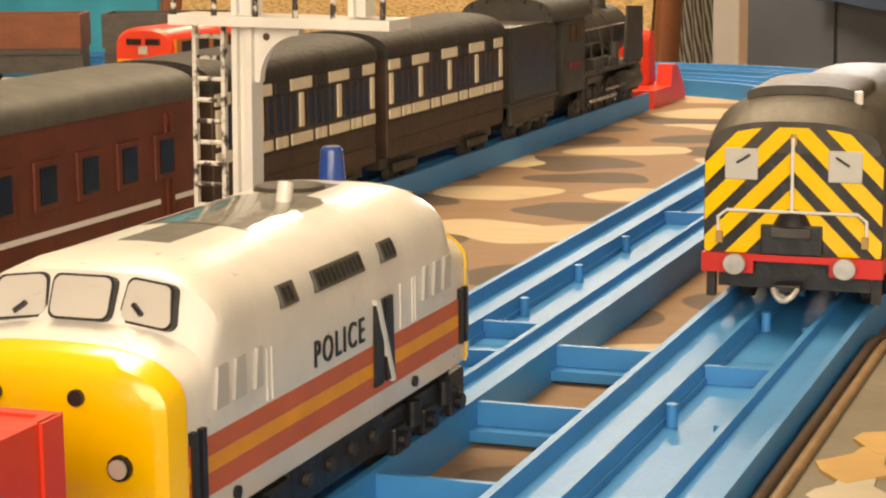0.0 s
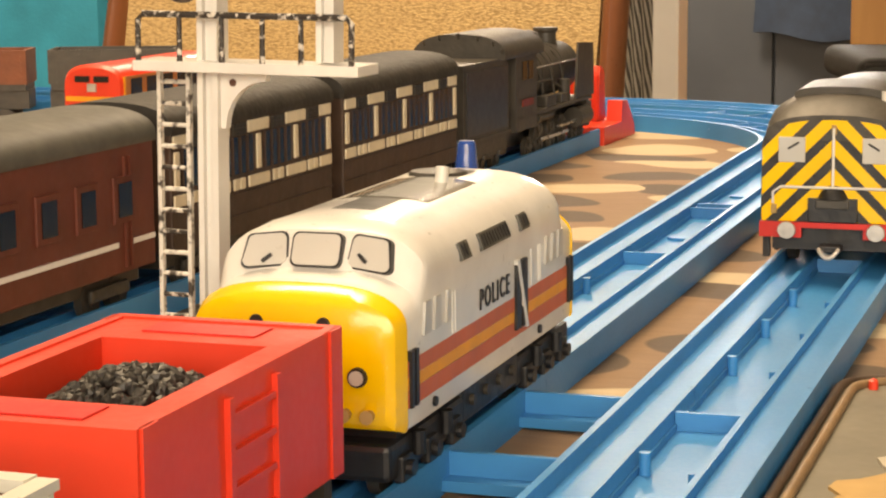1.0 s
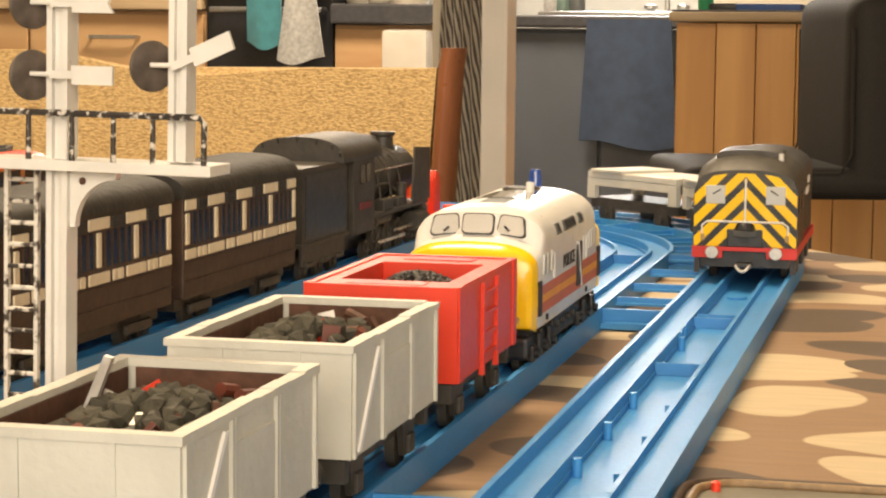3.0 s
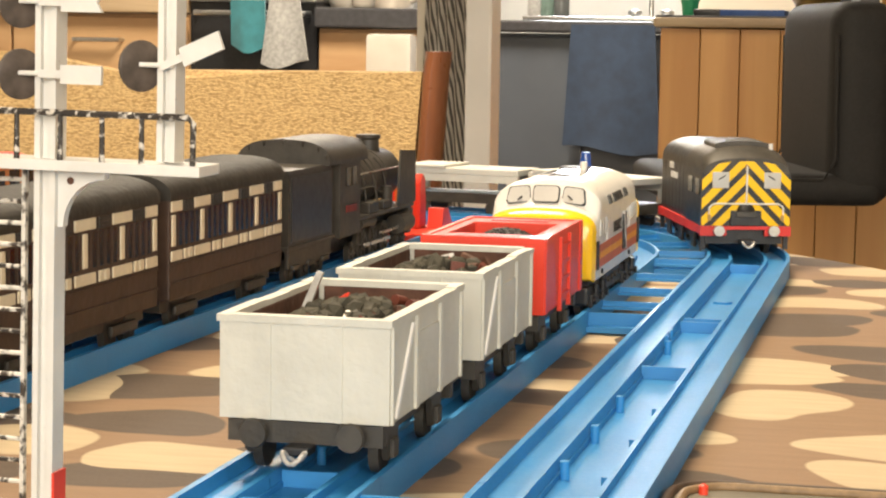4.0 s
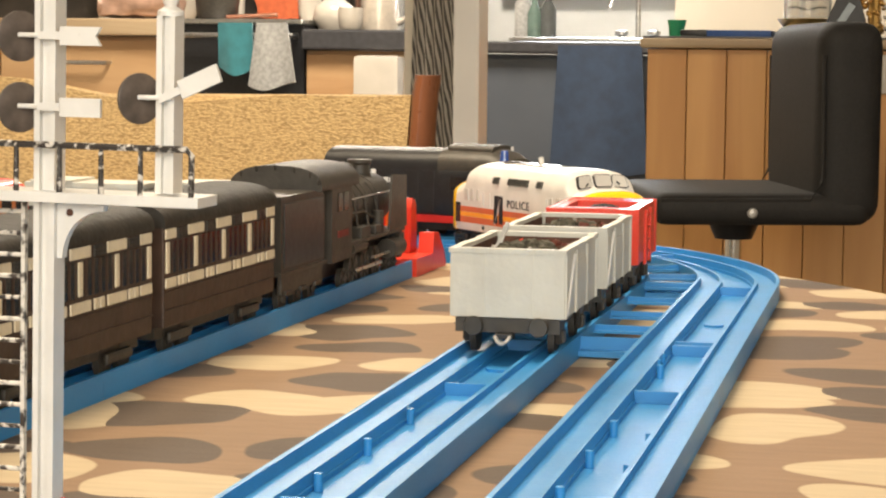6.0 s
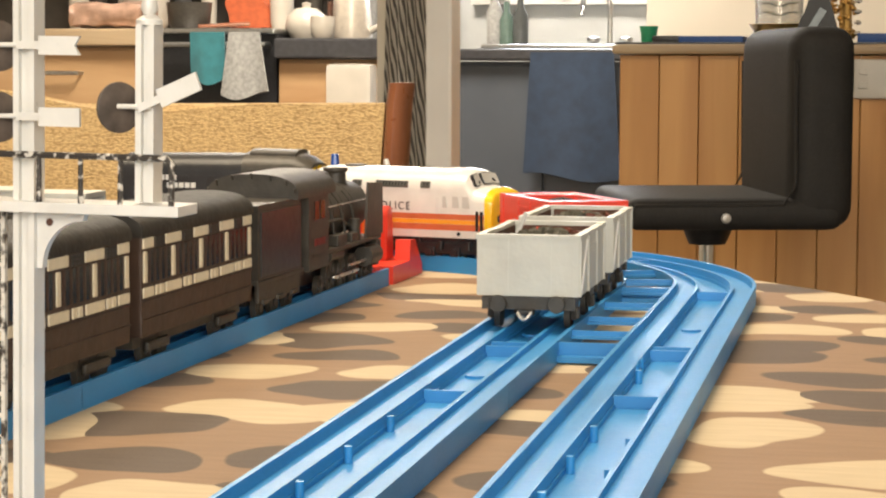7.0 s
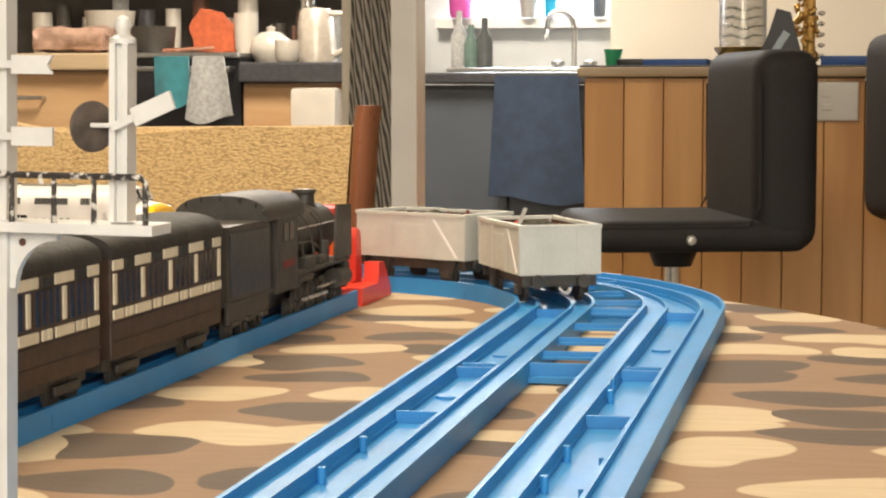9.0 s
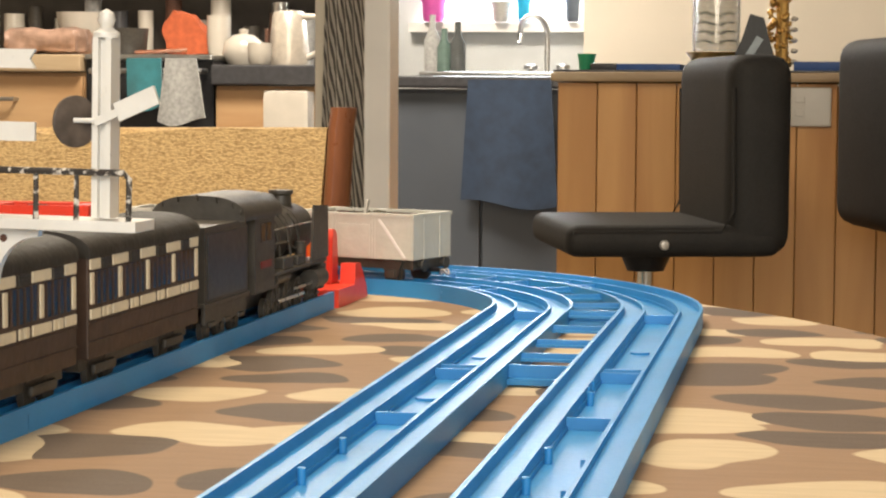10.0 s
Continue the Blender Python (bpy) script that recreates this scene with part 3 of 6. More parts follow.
def diesel():
    t = thing("toy_diesel_locomotive", "white toy diesel locomotive, yellow nose, orange stripes and blue beacon", "toy locomotive")
    w = 0.0205
    st = []
    for sgn in (-1, 1):
        half = [(-0.0535, 0.0180, 0.0210, 0.0355, 0.0410, 0.6), (-0.0525, 0.0193, 0.0195, 0.0365, 0.0430, 0.62), (-0.050, 0.0201, 0.0185, 0.0370, 0.0445, 0.7), (-0.0445, 0.0203, 0.0185, 0.0375, 0.0455, 0.7),
                (-0.0430, 0.0204, 0.0185, 0.0380, 0.0462, 0.7), (-0.0398, 0.0204, 0.0185, 0.0440, 0.0530, 0.62), (-0.0380, 0.0204, 0.0185, 0.0445, 0.0540, 0.66), (-0.033, 0.0204, 0.0185, 0.0440, 0.0548, 0.72), (-0.028, 0.0204, 0.0185, 0.0435, 0.0548, 0.75)]
        st += half if sgn < 0 else [(-y, *rest) for y, *rest in half[::-1]]
    part("body", body_loft(st), WHITE, t, smooth=32)
    # yellow ends, a skin just proud of the nose
    for e in (-1, 1):
        skin = [(-0.0538, 0.0180, 0.0208, 0.0357, 0.0413, 0.6), (-0.0528, 0.0195, 0.0193, 0.0367, 0.0433, 0.62), (-0.0502, 0.0204, 0.0183, 0.0372, 0.0448, 0.7), (-0.0495, 0.0205, 0.0183, 0.0373, 0.0450, 0.7)]
        bm = B()
        rings = [[(x, y if e < 0 else -y, z) for x, z in section(ww, zb, zs, zt, p=pp)] for y, ww, zb, zs, zt, pp in skin]
        loft(bm, rings)
        part("nose", bm, YELLOW, t, "glossy yellow nose end", smooth=35)
        f = -0.0538 * (1 if e < 0 else -1)
        o = -1 if e < 0 else 1
        for x in (-0.0128, 0.0128):
            bm = B()
            rod(bm, (x, f, 0.0290), (x, f + o * 0.0007, 0.0290), 0.0019, 0.0018)
            lamp = part("headlight", bm, BLACK, t)
            part("lens", rod(B(), (x, f + o * 0.0007, 0.0290), (x, f + o * 0.0010, 0.0290), 0.0014), CERAMIC, lamp, smooth=40)
        for x in (-0.0065, 0.0065):
            part("marker_light", rod(B(), (x, f + 0.0002 * o, 0.0385), (x, f + o * 0.0008, 0.0385), 0.0012), BLACK, t)
        for x in (-0.0150, -0.0105, 0.0105, 0.0150):
            part("buffer", rod(B(), (x, f, 0.0222), (x, f + o * 0.0018, 0.0222), 0.0010, 0.0013), OCHRE, t)
        # windscreens: grey panes in dark surrounds, on the sloping front
        for x, wd in ((-0.0107, 0.0092), (0, 0.0100), (0.0107, 0.0092)):
            o2 = 1 if e < 0 else -1
            m = Matrix.Translation((x, (-0.0419 + abs(x) * 0.05) * o2, 0.0494 - abs(x) * 0.05)) @ Matrix.Rotation(-x * 9 * o2, 4, "Z") @ Matrix.Rotation(-0.36 * o2, 4, "X") @ Matrix.Rotation(x * 9, 4, "Y")
            for nm, grow, dy, mt in (("surround", 0.0, 0.0, BLACK), ("windscreen", -0.00035, 0.00015, WINDOWGREY)):
                hw, hh = wd / 2 + grow, 0.0033 + grow
                cut, lean = 0.0012, 0.0011
                poly = []
                for sx, sz in ((1, -1), (1, 1), (-1, 1), (-1, -1)):
                    a0 = {(1, -1): -90, (1, 1): 0, (-1, 1): 90, (-1, -1): 180}[(sx, sz)]
                    dx = -lean * sx if sz > 0 and x * sx > 0 else 0
                    poly += [(sx * (hw - cut) + dx + cut * math.cos(radians(a0 + q)), sz * (hh - cut) + cut * math.sin(radians(a0 + q))) for q in (0, 30, 60, 90)]
                bm = prism(B(), poly, 1, -0.0008 - dy, 0.0008 + dy)
                bmesh.ops.transform(bm, matrix=m, verts=bm.verts)
                part(nm, bm, mt, t)
            if x:
                bm = B()
                box(bm, -0.0016, 0.0006, -0.0016, 0.0016, -0.0020, -0.0014)
                bmesh.ops.transform(bm, matrix=m @ Matrix.Rotation(0.6 * (1 if x > 0 else -1), 4, "Y"), verts=bm.verts)
                part("wiper", bm, BLACK, t)
        hook(t, f, o)
    # stripes, doors, windows and grilles on both sides
    for s in (-1, 1):
        for z0, z1, mt in ((0.0225, 0.0258, ORANGE), (0.0258, 0.0282, AMBER), (0.0282, 0.0312, ORANGE)):
            part("stripe", box(B(), s * (w - 0.0004) - 0.0004, s * (w - 0.0004) + 0.0004, -0.0492, 0.0492, z0 + 0.00005, z1 - 0.00005), mt, t)
        for y in (-0.0482, -0.0460, 0.0460, 0.0482):
            part("grille", box(B(), s * w - 0.0005, s * w + 0.0006, y - 0.0006, y + 0.0006, 0.0225, 0.0330), BLACK, t)
        for y, ln in ((-0.0405, 0.0036), (-0.0355, 0.0034), (-0.0300, 0.0022), (0.0395, 0.0034), (0.0350, 0.0030), (0.0300, 0.0020)):
            prof = [(y - ln / 2, 0.0345), (y + ln / 2, 0.0345), (y + ln / 2, 0.0405), (y - ln / 2 + 0.0008, 0.0405)]
            part("cab_window", prism(B(), prof, 0, s * w - 0.0004, s * w + 0.0004), WINDOWGREY, t)
        for y in (-0.0270, -0.0255, 0.0250, 0.0262, 0.0200):
            part("door_edge", box(B(), s * w - 0.0003, s * w + 0.00015, y - 0.0002, y + 0.0002, 0.0316, 0.0395), WHITE, t)
        for y, ln in ((-0.0200, 0.0048), (-0.0030, 0.0165), (0.0150, 0.0050)):
            m = Matrix.Translation((s * 0.0198, y, 0.0462)) @ Matrix.Rotation(s * -0.38, 4, "Y")
            fr = B()
            box(fr, -0.0008, 0.0008, -ln / 2, ln / 2, -0.0018, 0.0018, 0.0002)
            bmesh.ops.transform(fr, matrix=m, verts=fr.verts)
            vent = part("vent", fr, ROOFGREY, t)
            for k in range(int(ln / 0.0016)):
                sl = B()
                yy_ = -ln / 2 + 0.0012 + 0.0016 * k
                box(sl, -0.0010, 0.0010, yy_ - 0.0004, yy_ + 0.0004, -0.0012, 0.0012)
                bmesh.ops.transform(sl, matrix=m, verts=sl.verts)
                part("slat", sl, BLACK, vent)
        # lettering and the broken emblem
        rot = Matrix.Rotation(radians(90), 4, "Z") @ Matrix.Rotation(radians(90), 4, "X")
        if s < 0:
            rot = Matrix.Rotation(radians(-90), 4, "Z") @ Matrix.Rotation(radians(90), 4, "X")
        writing("POLICE", 0.0052, BLACK, t, Matrix.Translation((s * (w + 0.0001), -0.0040, 0.0328)) @ rot)
        for dy in (-0.0022, 0.0022):
            part("emblem", prism(B(), [(0.0125 + dy - 0.0015, 0.0240), (0.0125 + dy + 0.0015, 0.0240), (0.0125 + dy * 0.8 + 0.0015, 0.0385), (0.0125 + dy * 0.8 - 0.0015, 0.0385)], 0, s * w - 0.0003, s * w + 0.0006), BLACK, t)
        part("emblem_slash", prism(B(), [(0.0088, 0.0390), (0.0102, 0.0390), (0.0162, 0.0235), (0.0150, 0.0235)], 0, s * w - 0.0003, s * w + 0.0008), WHITE, t)
        for y in (-0.037, 0.025):
            part("filler_cap", rod(B(), (s * w, y, 0.0208), (s * (w + 0.0006), y, 0.0208), 0.0010), BLACK, t)
        sk = B()
        box(sk, s * 0.0165 - 0.002, s * 0.0165 + 0.002, -0.017, 0.017, 0.0105, 0.0185, 0.0008)
        tank = part("fuel_tank", sk, BLACK, t)
        for y in (-0.012, -0.004, 0.004, 0.012):
            part("rivet", rod(B(), (s * 0.0180, y, 0.0145), (s * 0.0194, y, 0.0145), 0.0012), SOOT, tank)
    for y in (-0.0345, 0.0345):
        bogie(t, y, (-0.0125, 0.0, 0.0125))
    bx("underframe", -0.0175, 0.0175, -0.048, 0.048, 0.0150, 0.0195, BLACK, t)
    part("coupling_loop", tube(B(), [(0.006 + 0.0045 * math.cos(a), 0.0570 + 0.003 * math.cos(a), 0.0150 + 0.0060 * math.sin(a)) for a in np.linspace(0, 2 * math.pi, 19)], 0.0009), BLACK, t, "black hose loop", smooth=60)
    # the dark roof panel with its sunken bay and a lever
    def roof_strip(y0, y1, xw, lift, mt, nm):
        bm = B()
        rings = []
        for y in np.linspace(y0, y1, 8):
            pts = [(x, y, 0.0420 + 0.0125 * max(0.0, 1 - (abs(x) / 0.0204) ** 2.5) ** 0.5 + lift) for x in np.linspace(-xw, xw, 13)]
            rings.append(pts + [(x, y, z - 0.0012) for x, y, z in pts[::-1]])
        loft(bm, rings)
        return part(nm, bm, mt, t, smooth=40)
    roof_strip(-0.0265, 0.0300, 0.0140, 0.0003, ROOFGREY, "roof_panel")
    roof_strip(-0.012, 0.0160, 0.0110, 0.0006, mat("smoked_clear_plastic", (0.16, 0.155, 0.13), 0.12, vary=0.2, coat=0.6), "roof_glazing")
    part("lever", rod(B(), (0.004, 0.0095, 0.0535), (0.004, 0.0110, 0.0580), 0.0014), WHITE, t, smooth=40)
    part("roof_fan", lathe(B(), [(0.0001, 0.0006), (0.006, 0.0006), (0.0065, 0.0), (0.0065, -0.001), (0.0001, -0.001)], (-0.002, 0.0235, 0.0548)), SOOT, t, smooth=40)
    part("beacon", lathe(B(), [(0.0001, 0), (0.0030, 0), (0.0030, 0.0012), (0.0026, 0.0014), (0.0021, 0.0072), (0.0016, 0.0078), (0.0001, 0.0078)], (0, 0.0360, 0.0528)), BEACON, t, "ribbed blue police beacon", smooth=30)
    return t


def shunter():
    t = thing("toy_shunter", "black toy shunting locomotive with a yellow chevron end", "toy locomotive")
    st = [(-0.052, 0.0200, 0.0205, 0.0430, 0.0520), (-0.020, 0.0200, 0.0205, 0.0430, 0.0530), (-0.016, 0.0200, 0.0205, 0.0430, 0.0535)]
    part("cab", body_loft(st), BLACK, t, smooth=35)
    part("bonnet", body_loft([(-0.016, 0.0188, 0.0205, 0.0470, 0.0580), (0.052, 0.0188, 0.0205, 0.0470, 0.0575)]), BLACK, t, smooth=35)
    roof = body_loft([(-0.0525, 0.0190, 0.0450, 0.0462, 0.0526), (-0.0480, 0.0192, 0.0450, 0.0475, 0.0565), (-0.0420, 0.0193, 0.0450, 0.0485, 0.0585), (-0.0150, 0.0193, 0.0450, 0.0485, 0.0590)])
    part("roof", roof, SOOT, t, smooth=35)
    part("roof_hatch", body_loft([(-0.043, 0.0125, 0.0560, 0.0580, 0.0602), (-0.018, 0.0125, 0.0560, 0.0585, 0.0608)]), SOOT, t, smooth=40)
    part("whistle", rod(B(), (0.0125, -0.043, 0.0540), (0.0125, -0.043, 0.0590), 0.0010), WHITE, t)
    # chevrons on the end
    outline = [(x, z) for x, z in section(0.0197, 0.0208, 0.0430, 0.0512)]
    for k in range(-1, 8):
        zc = 0.0145 + 0.0088 * k
        for s in (-1, 1):
            band = [(0, zc), (0, zc + 0.0050), (s * 0.024, zc + 0.0050 - 0.026), (s * 0.024, zc - 0.026)]
            band = band if s < 0 else band[::-1]
            if sum((band[i][0] * band[(i + 1) % 4][1] - band[(i + 1) % 4][0] * band[i][1]) for i in range(4)) < 0:
                band = band[::-1]
            p = clip(band, outline)
            if len(p) > 2:
                part("chevron", prism(B(), p, 1, -0.0526, -0.0519), YELLOW, t, "yellow hazard stripe")
    for s in (-1, 1):
        part("end_window", box(B(), s * 0.0115 - 0.0037, s * 0.0115 + 0.0037, -0.0531, -0.0524, 0.0385, 0.0460, 0.0003), WINDOWGREY, t, "grey painted window")
        bm = B()
        rod(bm, (s * 0.0095, -0.0533, 0.0445), (s * 0.0125, -0.0533, 0.0425), 0.0003)
        part("wiper", bm, BLACK, t)
        part("lamp_iron", box(B(), s * 0.0162 - 0.0007, s * 0.0162 + 0.0007, -0.0537, -0.0524, 0.0232, 0.0258), OCHRE, t)
        for e in (-1, 1):
            bm = B()
            rod(bm, (s * 0.0122, e * 0.0530, 0.0185), (s * 0.0122, e * 0.0555, 0.0185), 0.0012)
            rod(bm, (s * 0.0122, e * 0.0555, 0.0185), (s * 0.0122, e * 0.0562, 0.0185), 0.0026, 0.0024, seg=18)
            part("buffer", bm, SILVER, t, "dull silver buffer", smooth=40)
        part("frame_stripe", box(B(), s * 0.0187, s * 0.0200, -0.051, 0.051, 0.0165, 0.0205), BEAMRED, t)
        for y in (-0.030, 0.000, 0.030):
            wheel(t, s * 0.0140, y, 0.0065)
            part("axle_guard", box(B(), s * 0.0178, s * 0.0192, y - 0.004, y + 0.004, 0.0085, 0.0165, 0.0006), BLACK, t)
        for y in (-0.044, -0.028):
            part("cab_window", box(B(), s * 0.0197, s * 0.0203, y - 0.005, y + 0.005, 0.0350, 0.0425), WINDOWDARK, t)
        for k in range(7):
            part("bonnet_door", box(B(), s * 0.0183, s * 0.0189, -0.013 + 0.009 * k, -0.0055 + 0.009 * k, 0.0225, 0.0455, 0.0002), BLACK, t)
        # painted name, too rough to read: strokes
        for row, (y0, n, z) in enumerate(((0.030, 3, 0.0425), (0.026, 5, 0.0380))):
            for k in range(n):
                part("painted_stroke", box(B(), s * 0.0186, s * 0.0194, y0 - 0.0033 * k - 0.0026, y0 - 0.0033 * k, z, z + 0.0030, 0.0002), WHITE, t)
    bm = B()
    tube(bm, [(-0.0165, -0.0532, 0.0262), (-0.0165, -0.0535, 0.0295), (-0.0145, -0.0535, 0.0312), (0.0145, -0.0535, 0.0312), (0.0165, -0.0535, 0.0295), (0.0165, -0.0532, 0.0262)], 0.0004)
    part("handrail", bm, WHITE, t, "white painted handrail")
    part("lamp_cable", tube(B(), [(0, -0.0533, 0.0312), (0, -0.0535, 0.040), (0, -0.0533, 0.0488)], 0.0004), WHITE, t)
    part("top_lamp", rod(B(), (0, -0.0525, 0.0470), (0, -0.0525, 0.0497), 0.0007), OCHRE, t)
    part("door_box", box(B(), -0.0068, 0.0068, -0.0536, -0.0522, 0.0208, 0.0280, 0.0003), BLACK, t)
    part("door_box_shelf", box(B(), -0.0045, 0.0045, -0.0546, -0.0534, 0.0250, 0.0275, 0.0003), SOOT, t)
    part("door_dome", lathe(B(), [(0.0045, 0), (0.0036, 0.002), (0.002, 0.0036), (0.0001, 0.0042)], (0, -0.0512, 0.0280)), BLACK, t, smooth=40)
    for e in (-1, 1):
        bm = B()
        box(bm, -0.0202, -0.0085, e * 0.0525 - 0.0008, e * 0.0525 + 0.0008, 0.0160, 0.0206)
        box(bm, 0.0085, 0.0202, e * 0.0525 - 0.0008, e * 0.0525 + 0.0008, 0.0160, 0.0206)
        box(bm, -0.0085, 0.0085, e * 0.0525 - 0.0008, e * 0.0525 + 0.0008, 0.0190, 0.0206)
        part("buffer_beam", bm, BEAMRED, t, "red buffer beam")
        hook(t, e * 0.0525, e)
        part("step", box(B(), -0.0195, -0.0175, e * 0.050 - 0.001, e * 0.050 + 0.001, 0.0095, 0.0160), BLACK, t)
        part("step", box(B(), 0.0175, 0.0195, e * 0.050 - 0.001, e * 0.050 + 0.001, 0.0095, 0.0160), BLACK, t)
    bx("underframe", -0.017, 0.017, -0.050, 0.050, 0.0120, 0.0206, BLACK, t)
    return t


def wagon_gear(t, length):
    bx("underframe", -0.0150, 0.0150, -length / 2 + 0.003, length / 2 - 0.003, 0.0140, 0.0195, SOOT, t)
    for e in (-1, 1):
        for s in (-1, 1):
            y = e * length * 0.30
            wheel(t, s * 0.0140, y, 0.0058)
            bm = B()
            prism(bm, [(y - 0.006, 0.0185), (y + 0.006, 0.0185), (y + 0.003, 0.0092), (y - 0.003, 0.0092)], 0, s * 0.0165 - 0.0008, s * 0.0165 + 0.0008)
            box(bm, s * 0.0165 - 0.0018, s * 0.0165 + 0.0018, y - 0.0022, y + 0.0022, 0.0095, 0.0140, 0.0004)
            part("axle_guard", bm, SOOT, t)
            bm = B()
            rod(bm, (s * 0.0115, e * (length / 2 - 0.003), 0.0165), (s * 0.0115, e * (length / 2 + 0.0015), 0.0165), 0.0018)
            rod(bm, (s * 0.0115, e * (length / 2 + 0.0015), 0.0165), (s * 0.0115, e * (length / 2 + 0.0024), 0.0165), 0.0035, 0.0032, seg=18)
            part("buffer", bm, SOOT, t, smooth=40)
        hook(t, e * length / 2, e)
        part("headstock", box(B(), -0.0185, 0.0185, e * (length / 2 - 0.0025) - 0.0015, e * (length / 2 - 0.0025) + 0.0015, 0.0140, 0.0190), SOOT, t)


def lumps(seed, n, lx, ly, z0, h, lo, hi):
    rng = random.Random(seed)
    bm = B()
    for _ in range(n):
        x, y = rng.uniform(-lx, lx), rng.uniform(-ly, ly)
        zz = z0 + h * max(0, 1 - (x / lx) ** 2) * max(0, 1 - (y / ly) ** 2)
        r = rng.uniform(lo, hi)
        m = Matrix.Translation((x, y, zz)) @ Euler([rng.uniform(0, 6) for _ in "xyz"]).to_matrix().to_4x4() @ Matrix.Diagonal((r, r * rng.uniform(0.6, 1), r * rng.uniform(0.5, 0.9), 1))
        bmesh.ops.create_icosphere(bm, subdivisions=1, radius=1, matrix=m)
    return bm


def red_wagon():
    t = thing("toy_coal_wagon", "bright red plastic toy wagon with black coal", "toy wagon")
    L, w, z0, z1 = 0.068, 0.0202, 0.0195, 0.0440
    bm = B()
    open_box(bm, w, L / 2, z0, z1, 0.002)
    part("body", bm, RED, t)
    # inner deck round the opening
    bm = B()
    hx, y0, y1 = 0.0145, -0.0210, 0.0180
    def rim(x, ya, yb, z):
        return [(-x, ya, z), (x, ya, z), (x, yb, z), (-x, yb, z)]
    loft(bm, [rim(w - 0.002, -L / 2 + 0.002, L / 2 - 0.002, z1 - 0.0030), rim(w - 0.002, -L / 2 + 0.002, L / 2 - 0.002, z1 - 0.0004), rim(hx, y0, y1, z1 - 0.0004), rim(hx, y0, y1, z1 - 0.012)], caps=False)
    part("top_deck", bm, RED, t)
    # two recesses as flat plates, their shade put in as a darker red
    for s in (-1, 1):
        part("deck_recess", box(B(), -0.0100, 0.0100, s * 0.0265 - 0.0035, s * 0.0265 + 0.0035, z1 - 0.00035, z1 - 0.0001), BEAMRED, t)
    part("coal_load", lumps(3, 800, hx - 0.001, 0.018, z1 - 0.0085, 0.0072, 0.0008, 0.0017), COAL, t, "heap of glossy black coal")["kind"] = "stuff"
    for s in (-1, 1):
        for y in (-0.008, 0.008):
            part("ladder_rail", box(B(), s * w - 0.0004, s * w + 0.0010, y - 0.0008, y + 0.0008, z0 - 0.002, z1 - 0.002), RED, t)
        for k in range(4):
            zz = z0 + 0.003 + 0.0055 * k
            part("ladder_step", box(B(), s * w - 0.0004, s * w + 0.0008, -0.0071, 0.0071, zz - 0.0005, zz + 0.0005), RED, t)
        for y in (-0.031, 0.031):
            part("corner_post", box(B(), s * w - 0.0004, s * w + 0.0005, y - 0.0022, y + 0.0022, z0, z1), RED, t)
    wagon_gear(t, L)
    return t


